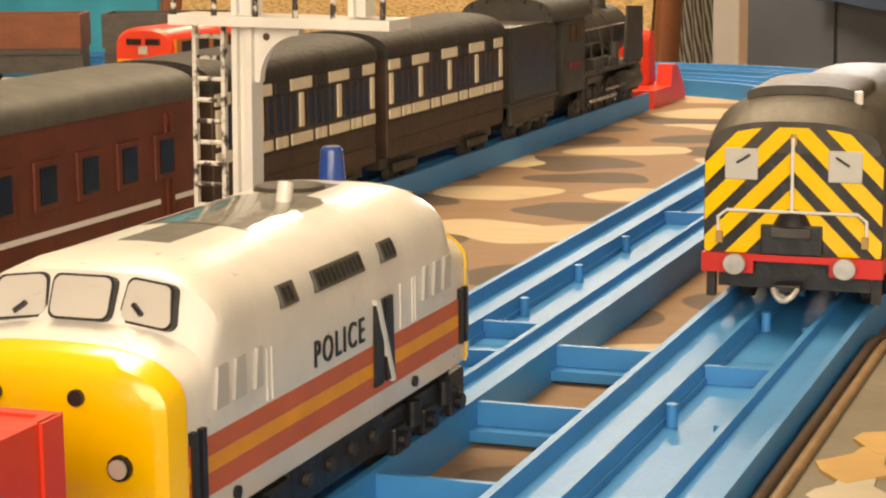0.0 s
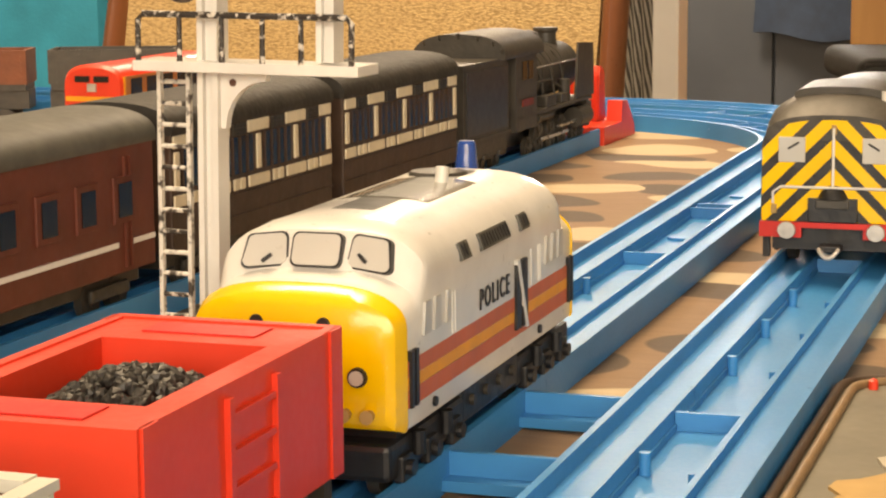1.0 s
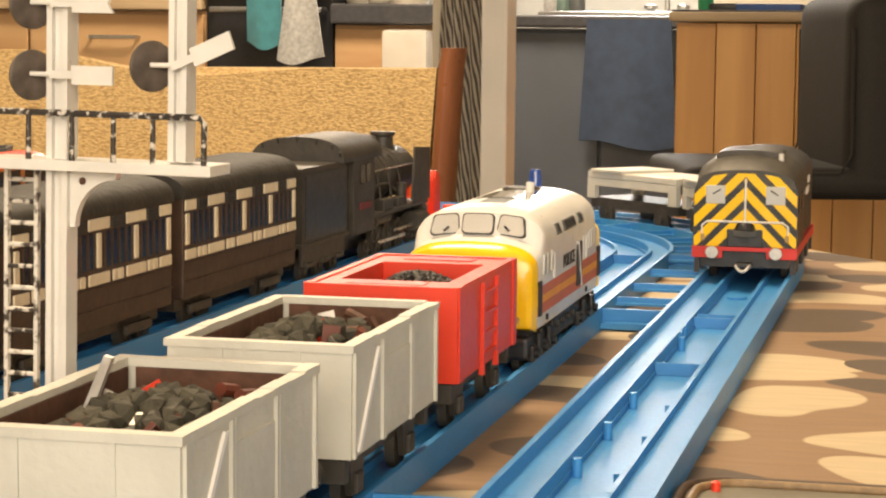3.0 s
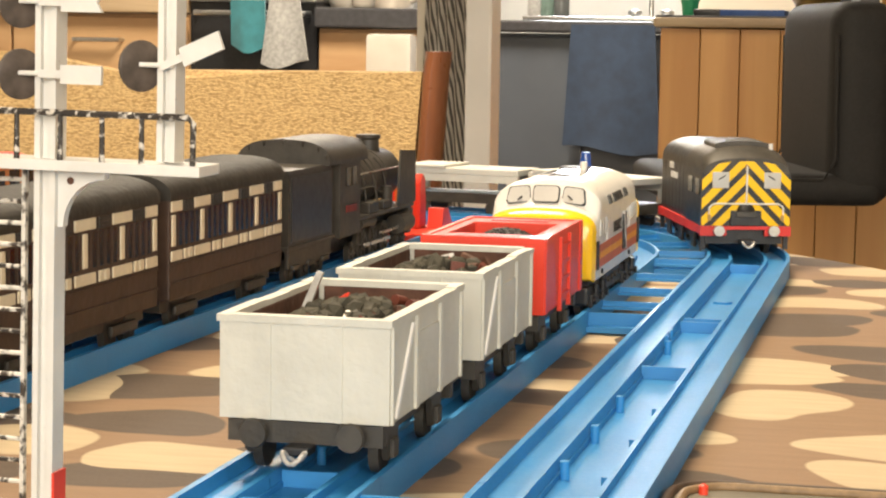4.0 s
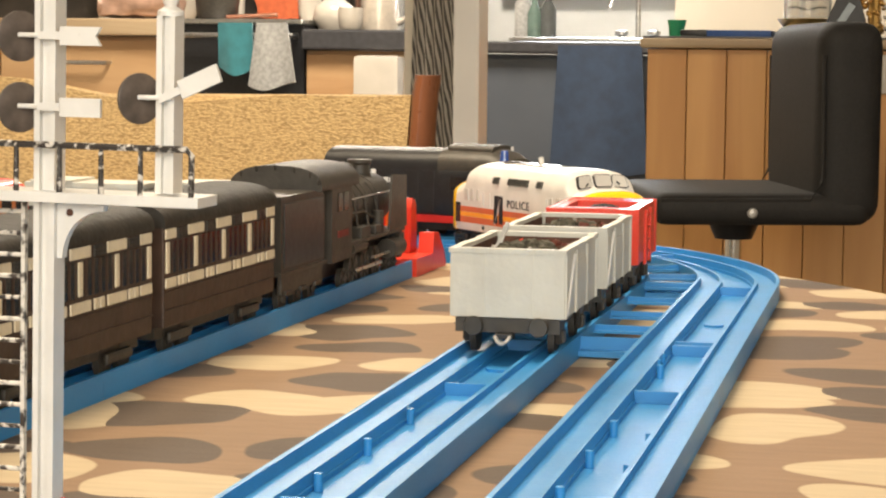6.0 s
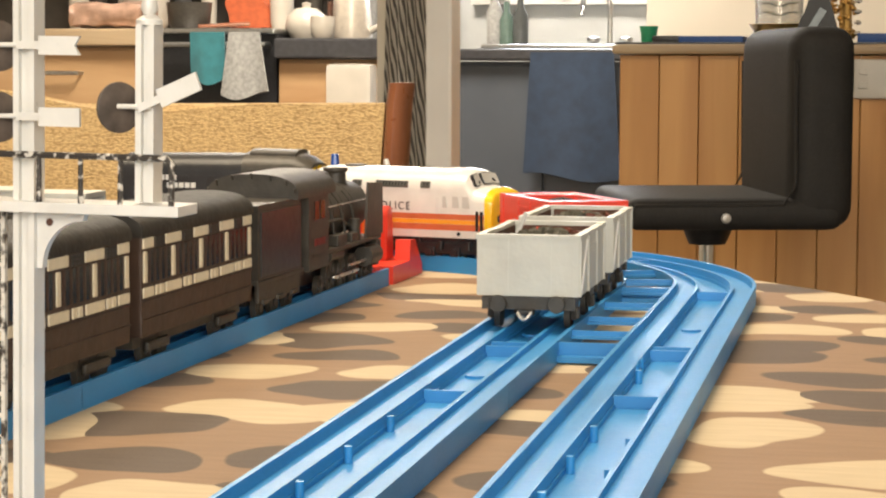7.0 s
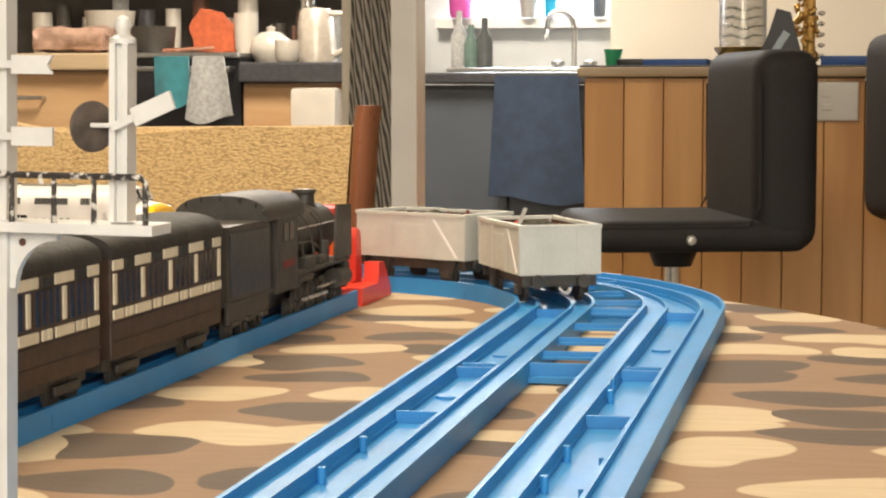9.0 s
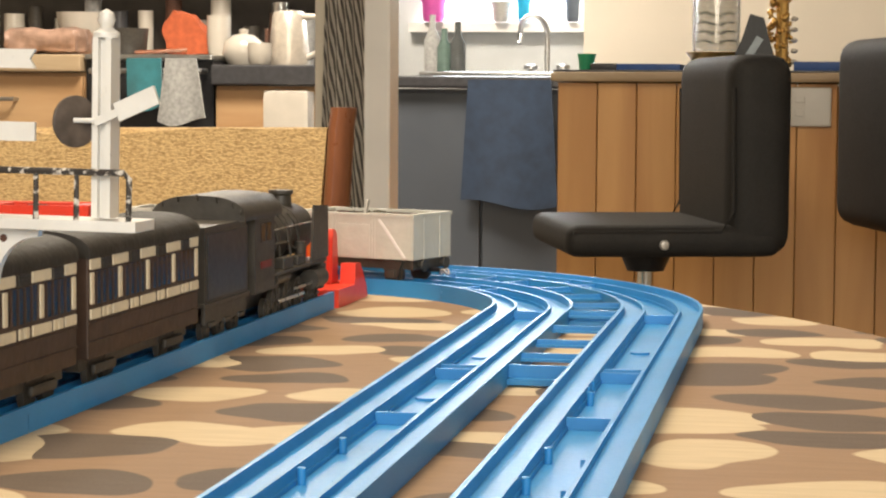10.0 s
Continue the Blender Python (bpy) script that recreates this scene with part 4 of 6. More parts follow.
def grey_wagon(seed, label, load):
    t = thing("toy_mineral_wagon", label, "toy wagon", "grey mineral wagons")
    L, w, z0, z1 = 0.068, 0.0202, 0.0195, 0.0435
    bm = B()
    open_box(bm, w, L / 2, z0, z1 - 0.0012, 0.0018)
    part("body", bm, WAGONGREY, t)
    bm = B()
    rng = random.Random(seed)
    for s in (-1, 1):
        for k in range(8):
            y0, y1 = -L / 2 - 0.0006 + (L + 0.0012) * k / 8, -L / 2 - 0.0006 + (L + 0.0012) * (k + 1) / 8
            dz = rng.uniform(-0.00025, 0.00025)
            box(bm, s * (w - 0.0009) - 0.0015, s * (w - 0.0009) + 0.0015, y0, y1, z1 - 0.0016, z1 + dz)
        box(bm, -w + 0.0024, w - 0.0024, s * (L / 2 - 0.0009) - 0.0015, s * (L / 2 - 0.0009) + 0.0015, z1 - 0.0016, z1 + 0.0001)
    part("top_rim", bm, WAGONGREY, t)
    for s in (-1, 1):
        for e in (-1, 1):
            part("lining", box(B(), s * (w - 0.0024) - 0.0004, s * (w - 0.0024) + 0.0004, -L / 2 + 0.0032, L / 2 - 0.0032, z0 + 0.002, z1 - 0.0017), RUST, t) if e > 0 else None
        for y in (-0.0325, -0.012, -0.0105, 0.0105, 0.012, 0.0325):
            part("side_rib", box(B(), s * w - 0.0003, s * w + 0.0007, y - 0.0006, y + 0.0006, z0, z1 - 0.0016), WAGONGREY, t)
        part("side_door", box(B(), s * w - 0.0003, s * w + 0.0004, -0.0095, 0.0095, z0 + 0.001, z1 - 0.006, 0.0002), WAGONGREY, t)
        for y0, y1 in ((-0.030, -0.014),):
            part("diagonal_stripe", prism(B(), [(y0, z0 + 0.001), (y0 + 0.0016, z0 + 0.001), (y1, z1 - 0.003), (y1 - 0.0016, z1 - 0.003)], 0, s * w - 0.0003, s * w + 0.0006), GLOSSWHITE, t)
        part("headrest", box(B(), -w + 0.004, w - 0.004, s * (L / 2 - 0.0022) - 0.0003, s * (L / 2 - 0.0022) + 0.0003, z0 + 0.002, z1 - 0.0017), RUST, t)
        for x in (-0.0085, 0.0085):
            part("end_rib", box(B(), x - 0.0007, x + 0.0007, s * L / 2 - 0.0004, s * L / 2 + 0.0006, z0, z1 - 0.0016), WAGONGREY, t)
    # scrap or spoil
    heap = lumps(seed, 150, w - 0.004, L / 2 - 0.005, z1 - 0.009, 0.0065, 0.002, 0.0042)
    part("load", heap, mat("muddy_spoil", (0.05, 0.045, 0.03), 0.8, vary=0.5, scale=180, bump=0.8), t, load)["kind"] = "stuff"
    rng = random.Random(seed + 5)
    for k in range(26):
        x, y = rng.uniform(-0.013, 0.013), rng.uniform(-0.024, 0.026)
        a, b = Vector((x, y, z1 - rng.uniform(0.0035, 0.006))), Vector((rng.uniform(-1, 1), rng.uniform(-1, 1), rng.uniform(-0.2, 0.35))).normalized() * rng.uniform(0.003, 0.008)
        bm = B()
        if k % 3:
            rod(bm, a, a + b, rng.uniform(0.0006, 0.0014), seg=8)
        else:
            box(bm, -0.003, 0.003, -0.002, 0.002, -0.0006, 0.0006, 0.0002)
            bmesh.ops.transform(bm, matrix=Matrix.Translation(a) @ Euler([rng.uniform(0, 3) for _ in "xyz"]).to_matrix().to_4x4(), verts=bm.verts)
        part("scrap_piece", bm, (RUST, SOOT, SILVER, RUST, MAROON)[k % 5] if k != 6 else RED, t)
    if seed == 12:
        part("scrap_bar", prism(B(), [(-0.012, z1 - 0.004), (-0.010, z1 - 0.004), (-0.006, z1 + 0.006), (-0.0075, z1 + 0.0065)], 1, -0.002, -0.0005), SILVER, t)
    wagon_gear(t, L)
    return t


def flat_wagon():
    t = thing("toy_flat_wagon", "low light grey toy wagon with open arches", "toy wagon", "low grey wagons")
    bm = B()
    box(bm, -0.017, 0.017, -0.034, 0.034, 0.0300, 0.0335, 0.0006)
    for s in (-1, 1):
        for y in (-0.031, 0.031):
            box(bm, s * 0.0155 - 0.0015, s * 0.0155 + 0.0015, y - 0.003, y + 0.003, 0.0190, 0.0300)
        box(bm, s * 0.0155 - 0.0015, s * 0.0155 + 0.0015, -0.028, 0.028, 0.0260, 0.0300)
    part("deck", bm, WAGONGREY, t)
    part("side_step", box(B(), -0.0185, 0.0185, 0.006, 0.030, 0.0335, 0.0350, 0.0004), WAGONGREY, t)
    part("frame", box(B(), -0.0150, 0.0150, -0.033, 0.033, 0.0140, 0.0195), SOOT, t)
    for s in (-1, 1):
        for y in (-0.021, 0.021):
            wheel(t, s * 0.0140, y, 0.0058)
    for e in (-1, 1):
        hook(t, e * 0.034, e)
    return t


DIESEL, SHUNTER = lengthen(diesel(), 1.17), lengthen(shunter(), 1.10, wide=1.07)
REDW = red_wagon()
GREYA = grey_wagon(11, "hand-painted grey toy mineral wagon full of brown scrap", "brown muddy spoil and scrap")
GREYB = grey_wagon(12, "hand-painted grey toy mineral wagon with a leaning scrap bar", "rusty red and grey scrap")
for wagon in (REDW, GREYA, GREYB):
    lengthen(wagon, 1.09)
FLATA = lengthen(flat_wagon(), 1.1)
FLATB = copy_thing(FLATA, pose(0, 0, 0))


# ---- the parked steam train ----
def coach(y, brown=False):
    if brown:
        t = thing("toy_coach", "maroon toy coach with a grey roof and white line", "toy coach", "coaches of the parked train")
    else:
        t = thing("toy_coach", "dark brown toy coach with cream window panels", "toy coach", "coaches of the parked train")
    h, w = 0.0575, 0.0195
    base = MAROON if brown else BROWN
    part("body", box(B(), -w, w, -h, h, 0.0165, 0.0530, 0.0006), base, t)
    part("roof", body_loft([(-h - 0.0006, w + 0.0008, 0.0525, 0.0545, 0.0625), (h + 0.0006, w + 0.0008, 0.0525, 0.0545, 0.0625)]), ROOFGREY if brown else mat("sooty_coach_roof", (0.026, 0.022, 0.017), 0.62, vary=0.4, scale=90, bump=0.5, bump_scale=400), t, smooth=40)
    for s in (-1, 1):
        X = s * w
        if brown:
            for k in range(5):
                y0 = -0.044 + 0.0195 * k
                fr = part("window_frame", box(B(), X - 0.0004, X + 0.0007, y0, y0 + 0.0115, 0.0345, 0.0455, 0.0003), MAROON, t)
                part("pane", box(B(), X - 0.0004, X + 0.0010, y0 + 0.0022, y0 + 0.0093, 0.0360, 0.0440), WINDOWDARK, fr)
            part("white_line", box(B(), X - 0.0003, X + 0.0006, -0.0545, 0.036, 0.0262, 0.0280), GLOSSWHITE, t)
            part("white_line", box(B(), X - 0.0003, X + 0.0006, 0.044, 0.0565, 0.0262, 0.0280), GLOSSWHITE, t)
            for y0 in (0.040, 0.043):
                part("door_edge", box(B(), X - 0.0003, X + 0.0007, y0, y0 + 0.0008, 0.0185, 0.0500), MAROON, t)
        else:
            for yc in (-0.0545, -0.028, 0.0, 0.028, 0.0545):
                lo, hi = max(-h + 0.001, yc - 0.0075), min(h - 0.001, yc + 0.0075)
                part("top_panel", box(B(), X - 0.0003, X + 0.0006, lo, hi, 0.0490, 0.0522, 0.0004), CREAM, t)
                part("lower_panel", box(B(), X - 0.0003, X + 0.0006, lo, hi, 0.0343, 0.0374, 0.0004), CREAM, t)
                c = min(max(yc, -h + 0.0026), h - 0.0026)
                part("post", box(B(), X - 0.0003, X + 0.0006, c - 0.0015, c + 0.0015, 0.0388, 0.0482, 0.0004), CREAM, t)
            for yc in (-0.0412, -0.014, 0.014, 0.0412):
                vent = part("ventilator", box(B(), X - 0.0003, X + 0.0006, yc - 0.0042, yc + 0.0042, 0.0488, 0.0520, 0.0002), SOOT, t)
                for q in range(3):
                    part("louvre", box(B(), X + 0.0003, X + 0.0009, yc - 0.0038, yc + 0.0038, 0.0492 + 0.0010 * q, 0.0496 + 0.0010 * q), BLACK, vent)
                for q in (-0.0022, 0.0022):
                    part("lower_panel", box(B(), X - 0.0003, X + 0.0006, yc + q - 0.0017, yc + q + 0.0017, 0.0343, 0.0374, 0.0004), CREAM, t)
                for q in (-0.0078, -0.0026, 0.0026, 0.0078):
                    part("window", box(B(), X - 0.0003, X + 0.0004, yc + q - 0.0018, yc + q + 0.0018, 0.0386, 0.0484), WINDOWDARK, t)
                    part("window_sash", box(B(), X - 0.0003, X + 0.0007, yc + q - 0.0023, yc + q - 0.0018, 0.0386, 0.0484), BROWN, t)
            for zz in (0.0325, 0.0240, 0.0528):
                part("beading", box(B(), X - 0.0003, X + 0.0005, -h, h, zz, zz + 0.0006), BROWN, t)
    for k in range(6):
        part("roof_vent", lathe(B(), [(0.0012, 0), (0.0012, 0.0006), (0.0001, 0.0009)], (0.008 if k % 2 else -0.006, -0.045 + 0.018 * k, 0.0605)), SOOT, t, smooth=40)
    bx("underframe", -0.0150, 0.0150, -h + 0.002, h - 0.002, 0.0120, 0.0166, SOOT, t)
    for yb in (-0.036, 0.036):
        for s in (-1, 1):
            for k in (-0.0075, 0.0075):
                wheel(t, s * 0.0140, yb + k, 0.0052)
            part("bogie_side", box(B(), s * 0.0165 - 0.001, s * 0.0165 + 0.001, yb - 0.0105, yb + 0.0105, 0.0100, 0.0138, 0.0012), SOOT, t)
    for e in (-1, 1):
        part("gangway", box(B(), -0.009, 0.009, e * h - 0.003, e * h + 0.003, 0.0180, 0.0500), BLACK, t)
    lengthen(t, 1.025, heights=((0, 0.0165, 0.0343, 0.0522, 0.0625), (0, 0.0165, 0.0300, 0.0505, 0.0600)))
    t.matrix_basis = SIDING @ pose(0, y, 0)
    return t


C1 = coach(0.4200)
copy_thing(C1, SIDING @ pose(0, 0.2915, 0))
coach(0.1630, True)
tagged(coach(0.0345, True), "maroon toy coach with dark windows behind the signal")


def steam_engine():
    t = thing("toy_steam_locomotive", "black toy steam locomotive at the red buffer stop", "toy locomotive", m=SIDING)
    part("running_board", box(B(), -0.0190, 0.0190, 0.582, 0.690, 0.0250, 0.0268, 0.0004), SOOT, t)
    part("cab_side", box(B(), 0.0165, 0.0190, 0.578, 0.606, 0.0200, 0.0545), SOOT, t)
    part("cab_side", box(B(), -0.0190, -0.0165, 0.578, 0.606, 0.0200, 0.0545), SOOT, t)
    part("cab_front", box(B(), -0.0165, 0.0165, 0.6035, 0.606, 0.0268, 0.0560), SOOT, t)
    part("cab_back", box(B(), -0.0165, 0.0165, 0.578, 0.5800, 0.0200, 0.0560), SOOT, t)
    part("cab_roof", body_loft([(0.560, 0.0205, 0.0525, 0.0545, 0.0632), (0.612, 0.0205, 0.0525, 0.0545, 0.0632)]), SOOT, t, smooth=40)
    for k in range(7):
        a = math.pi * (k + 0.5) / 7
        part("roof_rib", tube(B(), [(0.0198 * math.cos(a), 0.5595, 0.0535 + 0.0078 * math.sin(a)), (0.0198 * math.cos(a), 0.5585, 0.0555 + 0.0082 * math.sin(a))], 0.0004), SOOT, t)
    for s in (-1, 1):
        part("cab_window", box(B(), s * 0.0188, s * 0.0193, 0.586, 0.592, 0.0420, 0.0500), WINDOWDARK, t)
        part("cab_window", box(B(), s * 0.0188, s * 0.0193, 0.594, 0.600, 0.0420, 0.0500), WINDOWDARK, t)
        part("cab_plate", box(B(), s * 0.0188, s * 0.0195, 0.586, 0.600, 0.0305, 0.0335), mat("dull_red_plate", (0.18, 0.012, 0.01), 0.5), t, "small dull red plate")
        part("smoke_deflector", prism(B(), [(0.664, 0.0270), (0.693, 0.0270), (0.692, 0.0520), (0.668, 0.0535)], 0, s * 0.0185 - 0.0005, s * 0.0185 + 0.0005), SOOT, t)
        for y, r in ((0.604, 0.0050), (0.618, 0.0078), (0.635, 0.0078), (0.652, 0.0078), (0.672, 0.0046), (0.682, 0.0046)):
            wh = wheel(t, s * 0.0145, y, r)
            for k in range(6):
                a = math.pi * k / 3
                part("spoke", rod(B(), (s * 0.0160, y, 0.0055 + r), (s * 0.0160, y + r * 0.85 * math.cos(a), 0.0055 + r + r * 0.85 * math.sin(a)), 0.0005, seg=6), SOOT, wh)
        part("connecting_rod", box(B(), s * 0.0172, s * 0.0182, 0.616, 0.655, 0.0122, 0.0138, 0.0003), STEEL, t, "dull steel side rod")
        part("piston_rod", rod(B(), (s * 0.0180, 0.640, 0.0165), (s * 0.0180, 0.672, 0.0165), 0.0007), STEEL, t)
        part("cylinder", rod(B(), (s * 0.0170, 0.666, 0.0180), (s * 0.0170, 0.684, 0.0180), 0.0048, seg=18), SOOT, t, smooth=40)
        part("pipe", tube(B(), [(s * 0.0135, 0.607, 0.038), (s * 0.0137, 0.640, 0.038), (s * 0.0145, 0.665, 0.030)], 0.0007), SOOT, t)
        part("handrail", tube(B(), [(s * 0.0128, 0.607, 0.0445), (s * 0.0128, 0.685, 0.0445)], 0.0004), STEEL, t)
        part("tool_box", box(B(), s * 0.0155 - 0.003, s * 0.0155 + 0.003, 0.622, 0.636, 0.0268, 0.0320, 0.0006), SOOT, t)
        part("sand_box", box(B(), s * 0.0155 - 0.0025, s * 0.0155 + 0.0025, 0.645, 0.655, 0.0268, 0.0310, 0.0006), SOOT, t)
        part("buffer", rod(B(), (s * 0.011, 0.690, 0.0190), (s * 0.011, 0.694, 0.0190), 0.0028, seg=16), SOOT, t)
    bm = B()
    rod(bm, (0, 0.606, 0.0405), (0, 0.690, 0.0405), 0.0125, seg=32)
    part("boiler", bm, SOOT, t, smooth=40)
    for y in (0.618, 0.634, 0.650, 0.666):
        part("boiler_band", rod(B(), (0, y - 0.0006, 0.0405), (0, y + 0.0006, 0.0405), 0.0128, seg=32), SOOT, t, smooth=40)
    part("smokebox_door", rod(B(), (0, 0.690, 0.0405), (0, 0.6925, 0.0405), 0.0105, 0.008, seg=24), SOOT, t, smooth=40)
    part("chimney", lathe(B(), [(0.0062, 0), (0.0052, 0.002), (0.0050, 0.0065), (0.0060, 0.0075), (0.0060, 0.0090), (0.0001, 0.0090)], (0, 0.676, 0.0510)), SOOT, t, smooth=40)
    part("dome", lathe(B(), [(0.0068, 0), (0.0062, 0.005), (0.0045, 0.0085), (0.0001, 0.0098)], (0, 0.650, 0.0505)), SOOT, t, smooth=40)
    part("sand_dome", box(B(), -0.0055, 0.0055, 0.628, 0.642, 0.0505, 0.0600, 0.0015), SOOT, t)
    for s in (-1, 1):
        for k, y in enumerate((0.612, 0.626, 0.642, 0.658)):
            part("boiler_pipe", tube(B(), [(s * 0.0085, y, 0.0500), (s * 0.0122, y + 0.002, 0.0445), (s * 0.0138, y + 0.003, 0.0360), (s * 0.0150, y + 0.002, 0.0280)], 0.0006), SOOT, t, smooth=60)
        part("air_pump", rod(B(), (s * 0.0155, 0.6565, 0.0268), (s * 0.0155, 0.6565, 0.0370), 0.0028, seg=14), SOOT, t, smooth=40)
        part("air_tank", rod(B(), (s * 0.0160, 0.612, 0.0230), (s * 0.0160, 0.632, 0.0230), 0.0026, seg=14), SOOT, t, smooth=40)
        part("front_step", box(B(), s * 0.0165 - 0.0015, s * 0.0165 + 0.0015, 0.684, 0.689, 0.0120, 0.0250, 0.0004), SOOT, t)
    part("safety_valve", lathe(B(), [(0.0030, 0), (0.0025, 0.005), (0.0001, 0.006)], (0, 0.618, 0.0515)), SOOT, t, smooth=40)
    part("frame", box(B(), -0.0110, 0.0110, 0.582, 0.691, 0.0120, 0.0250), BLACK, t)
    part("buffer_beam", box(B(), -0.0185, 0.0185, 0.6885, 0.6905, 0.0150, 0.0240), SOOT, t)
    return t


def tender():
    t = thing("toy_tender", "square black toy tender coupled behind the steam locomotive", "toy tender", m=SIDING)
    bm = B()
    prism(bm, [(0.517, 0.0215), (0.571, 0.0215), (0.571, 0.0505), (0.566, 0.0530), (0.517, 0.0530)], 0, -0.0180, 0.0180)
    part("tank", bm, SOOT, t)
    part("rim", box(B(), -0.0186, 0.0186, 0.5155, 0.573, 0.0208, 0.0225, 0.0003), SOOT, t)
    part("coal", lumps(8, 120, 0.014, 0.022, 0, 0.003, 0.0015, 0.003), COAL, t).location = (0, 0.538, 0.0512)
    for s in (-1, 1):
        part("side_panel", box(B(), s * 0.0180 - 0.0003, s * 0.0180 + 0.0005, 0.520, 0.568, 0.0240, 0.0500, 0.0002), mat("tender_dark_blue_black", (0.016, 0.018, 0.022), 0.35, vary=0.2), t)
        part("ladder", box(B(), s * 0.012 - 0.0006, s * 0.012 + 0.0006, 0.5145, 0.517, 0.0225, 0.0530), SOOT, t)
        part("frame_side", box(B(), s * 0.0165 - 0.001, s * 0.0165 + 0.001, 0.519, 0.570, 0.0130, 0.0208, 0.0006), SOOT, t)
        for y in (0.526, 0.544, 0.562):
            wheel(t, s * 0.0140, y, 0.0055)
            part("spring", box(B(), s * 0.0178 - 0.0008, s * 0.0178 + 0.0008, y - 0.004, y + 0.004, 0.0125, 0.0145, 0.0005), SOOT, t)
    part("chassis", box(B(), -0.0120, 0.0120, 0.519, 0.571, 0.0120, 0.0208), BLACK, t)
    return t


for t in (steam_engine(), tender()):
    lengthen(t, 1.098, 0.5055, 0.4790)


def buffer_stop():
    t = thing("buffer_stop", "bright red plastic buffer stop at the track's end", "buffer stop", m=SIDING @ pose(0, 0.6990, 0))
    bm = B()
    prism(bm, [(0.0, 0.0), (0.062, 0.0), (0.060, 0.006), (0.046, 0.0190), (0.036, 0.0195), (0.034, 0.009), (0.0, 0.009)], 0, 0.0125, 0.0205)
    prism(bm, [(0.0, 0.0), (0.062, 0.0), (0.060, 0.006), (0.046, 0.0190), (0.036, 0.0195), (0.034, 0.009), (0.0, 0.009)], 0, -0.0205, -0.0125)
    box(bm, -0.0125, 0.0125, 0.0, 0.060, 0.0, 0.0085)
    part("base", bm, RED, t)
    bm = B()
    prism(bm, [(0.034, 0.0085), (0.050, 0.0085), (0.047, 0.0330), (0.044, 0.0365), (0.038, 0.0365), (0.036, 0.0330)], 0, -0.0080, 0.0080)
    bmesh.ops.bevel(bm, geom=list(bm.edges), offset=0.0008, segments=2, affect="EDGES")
    part("post", bm, RED, t)
    part("pad", box(B(), -0.0050, 0.0050, 0.0335, 0.0355, 0.0200, 0.0320, 0.0003), mat("orange_plastic", (0.7, 0.16, 0.02), 0.4), t)


buffer_stop()


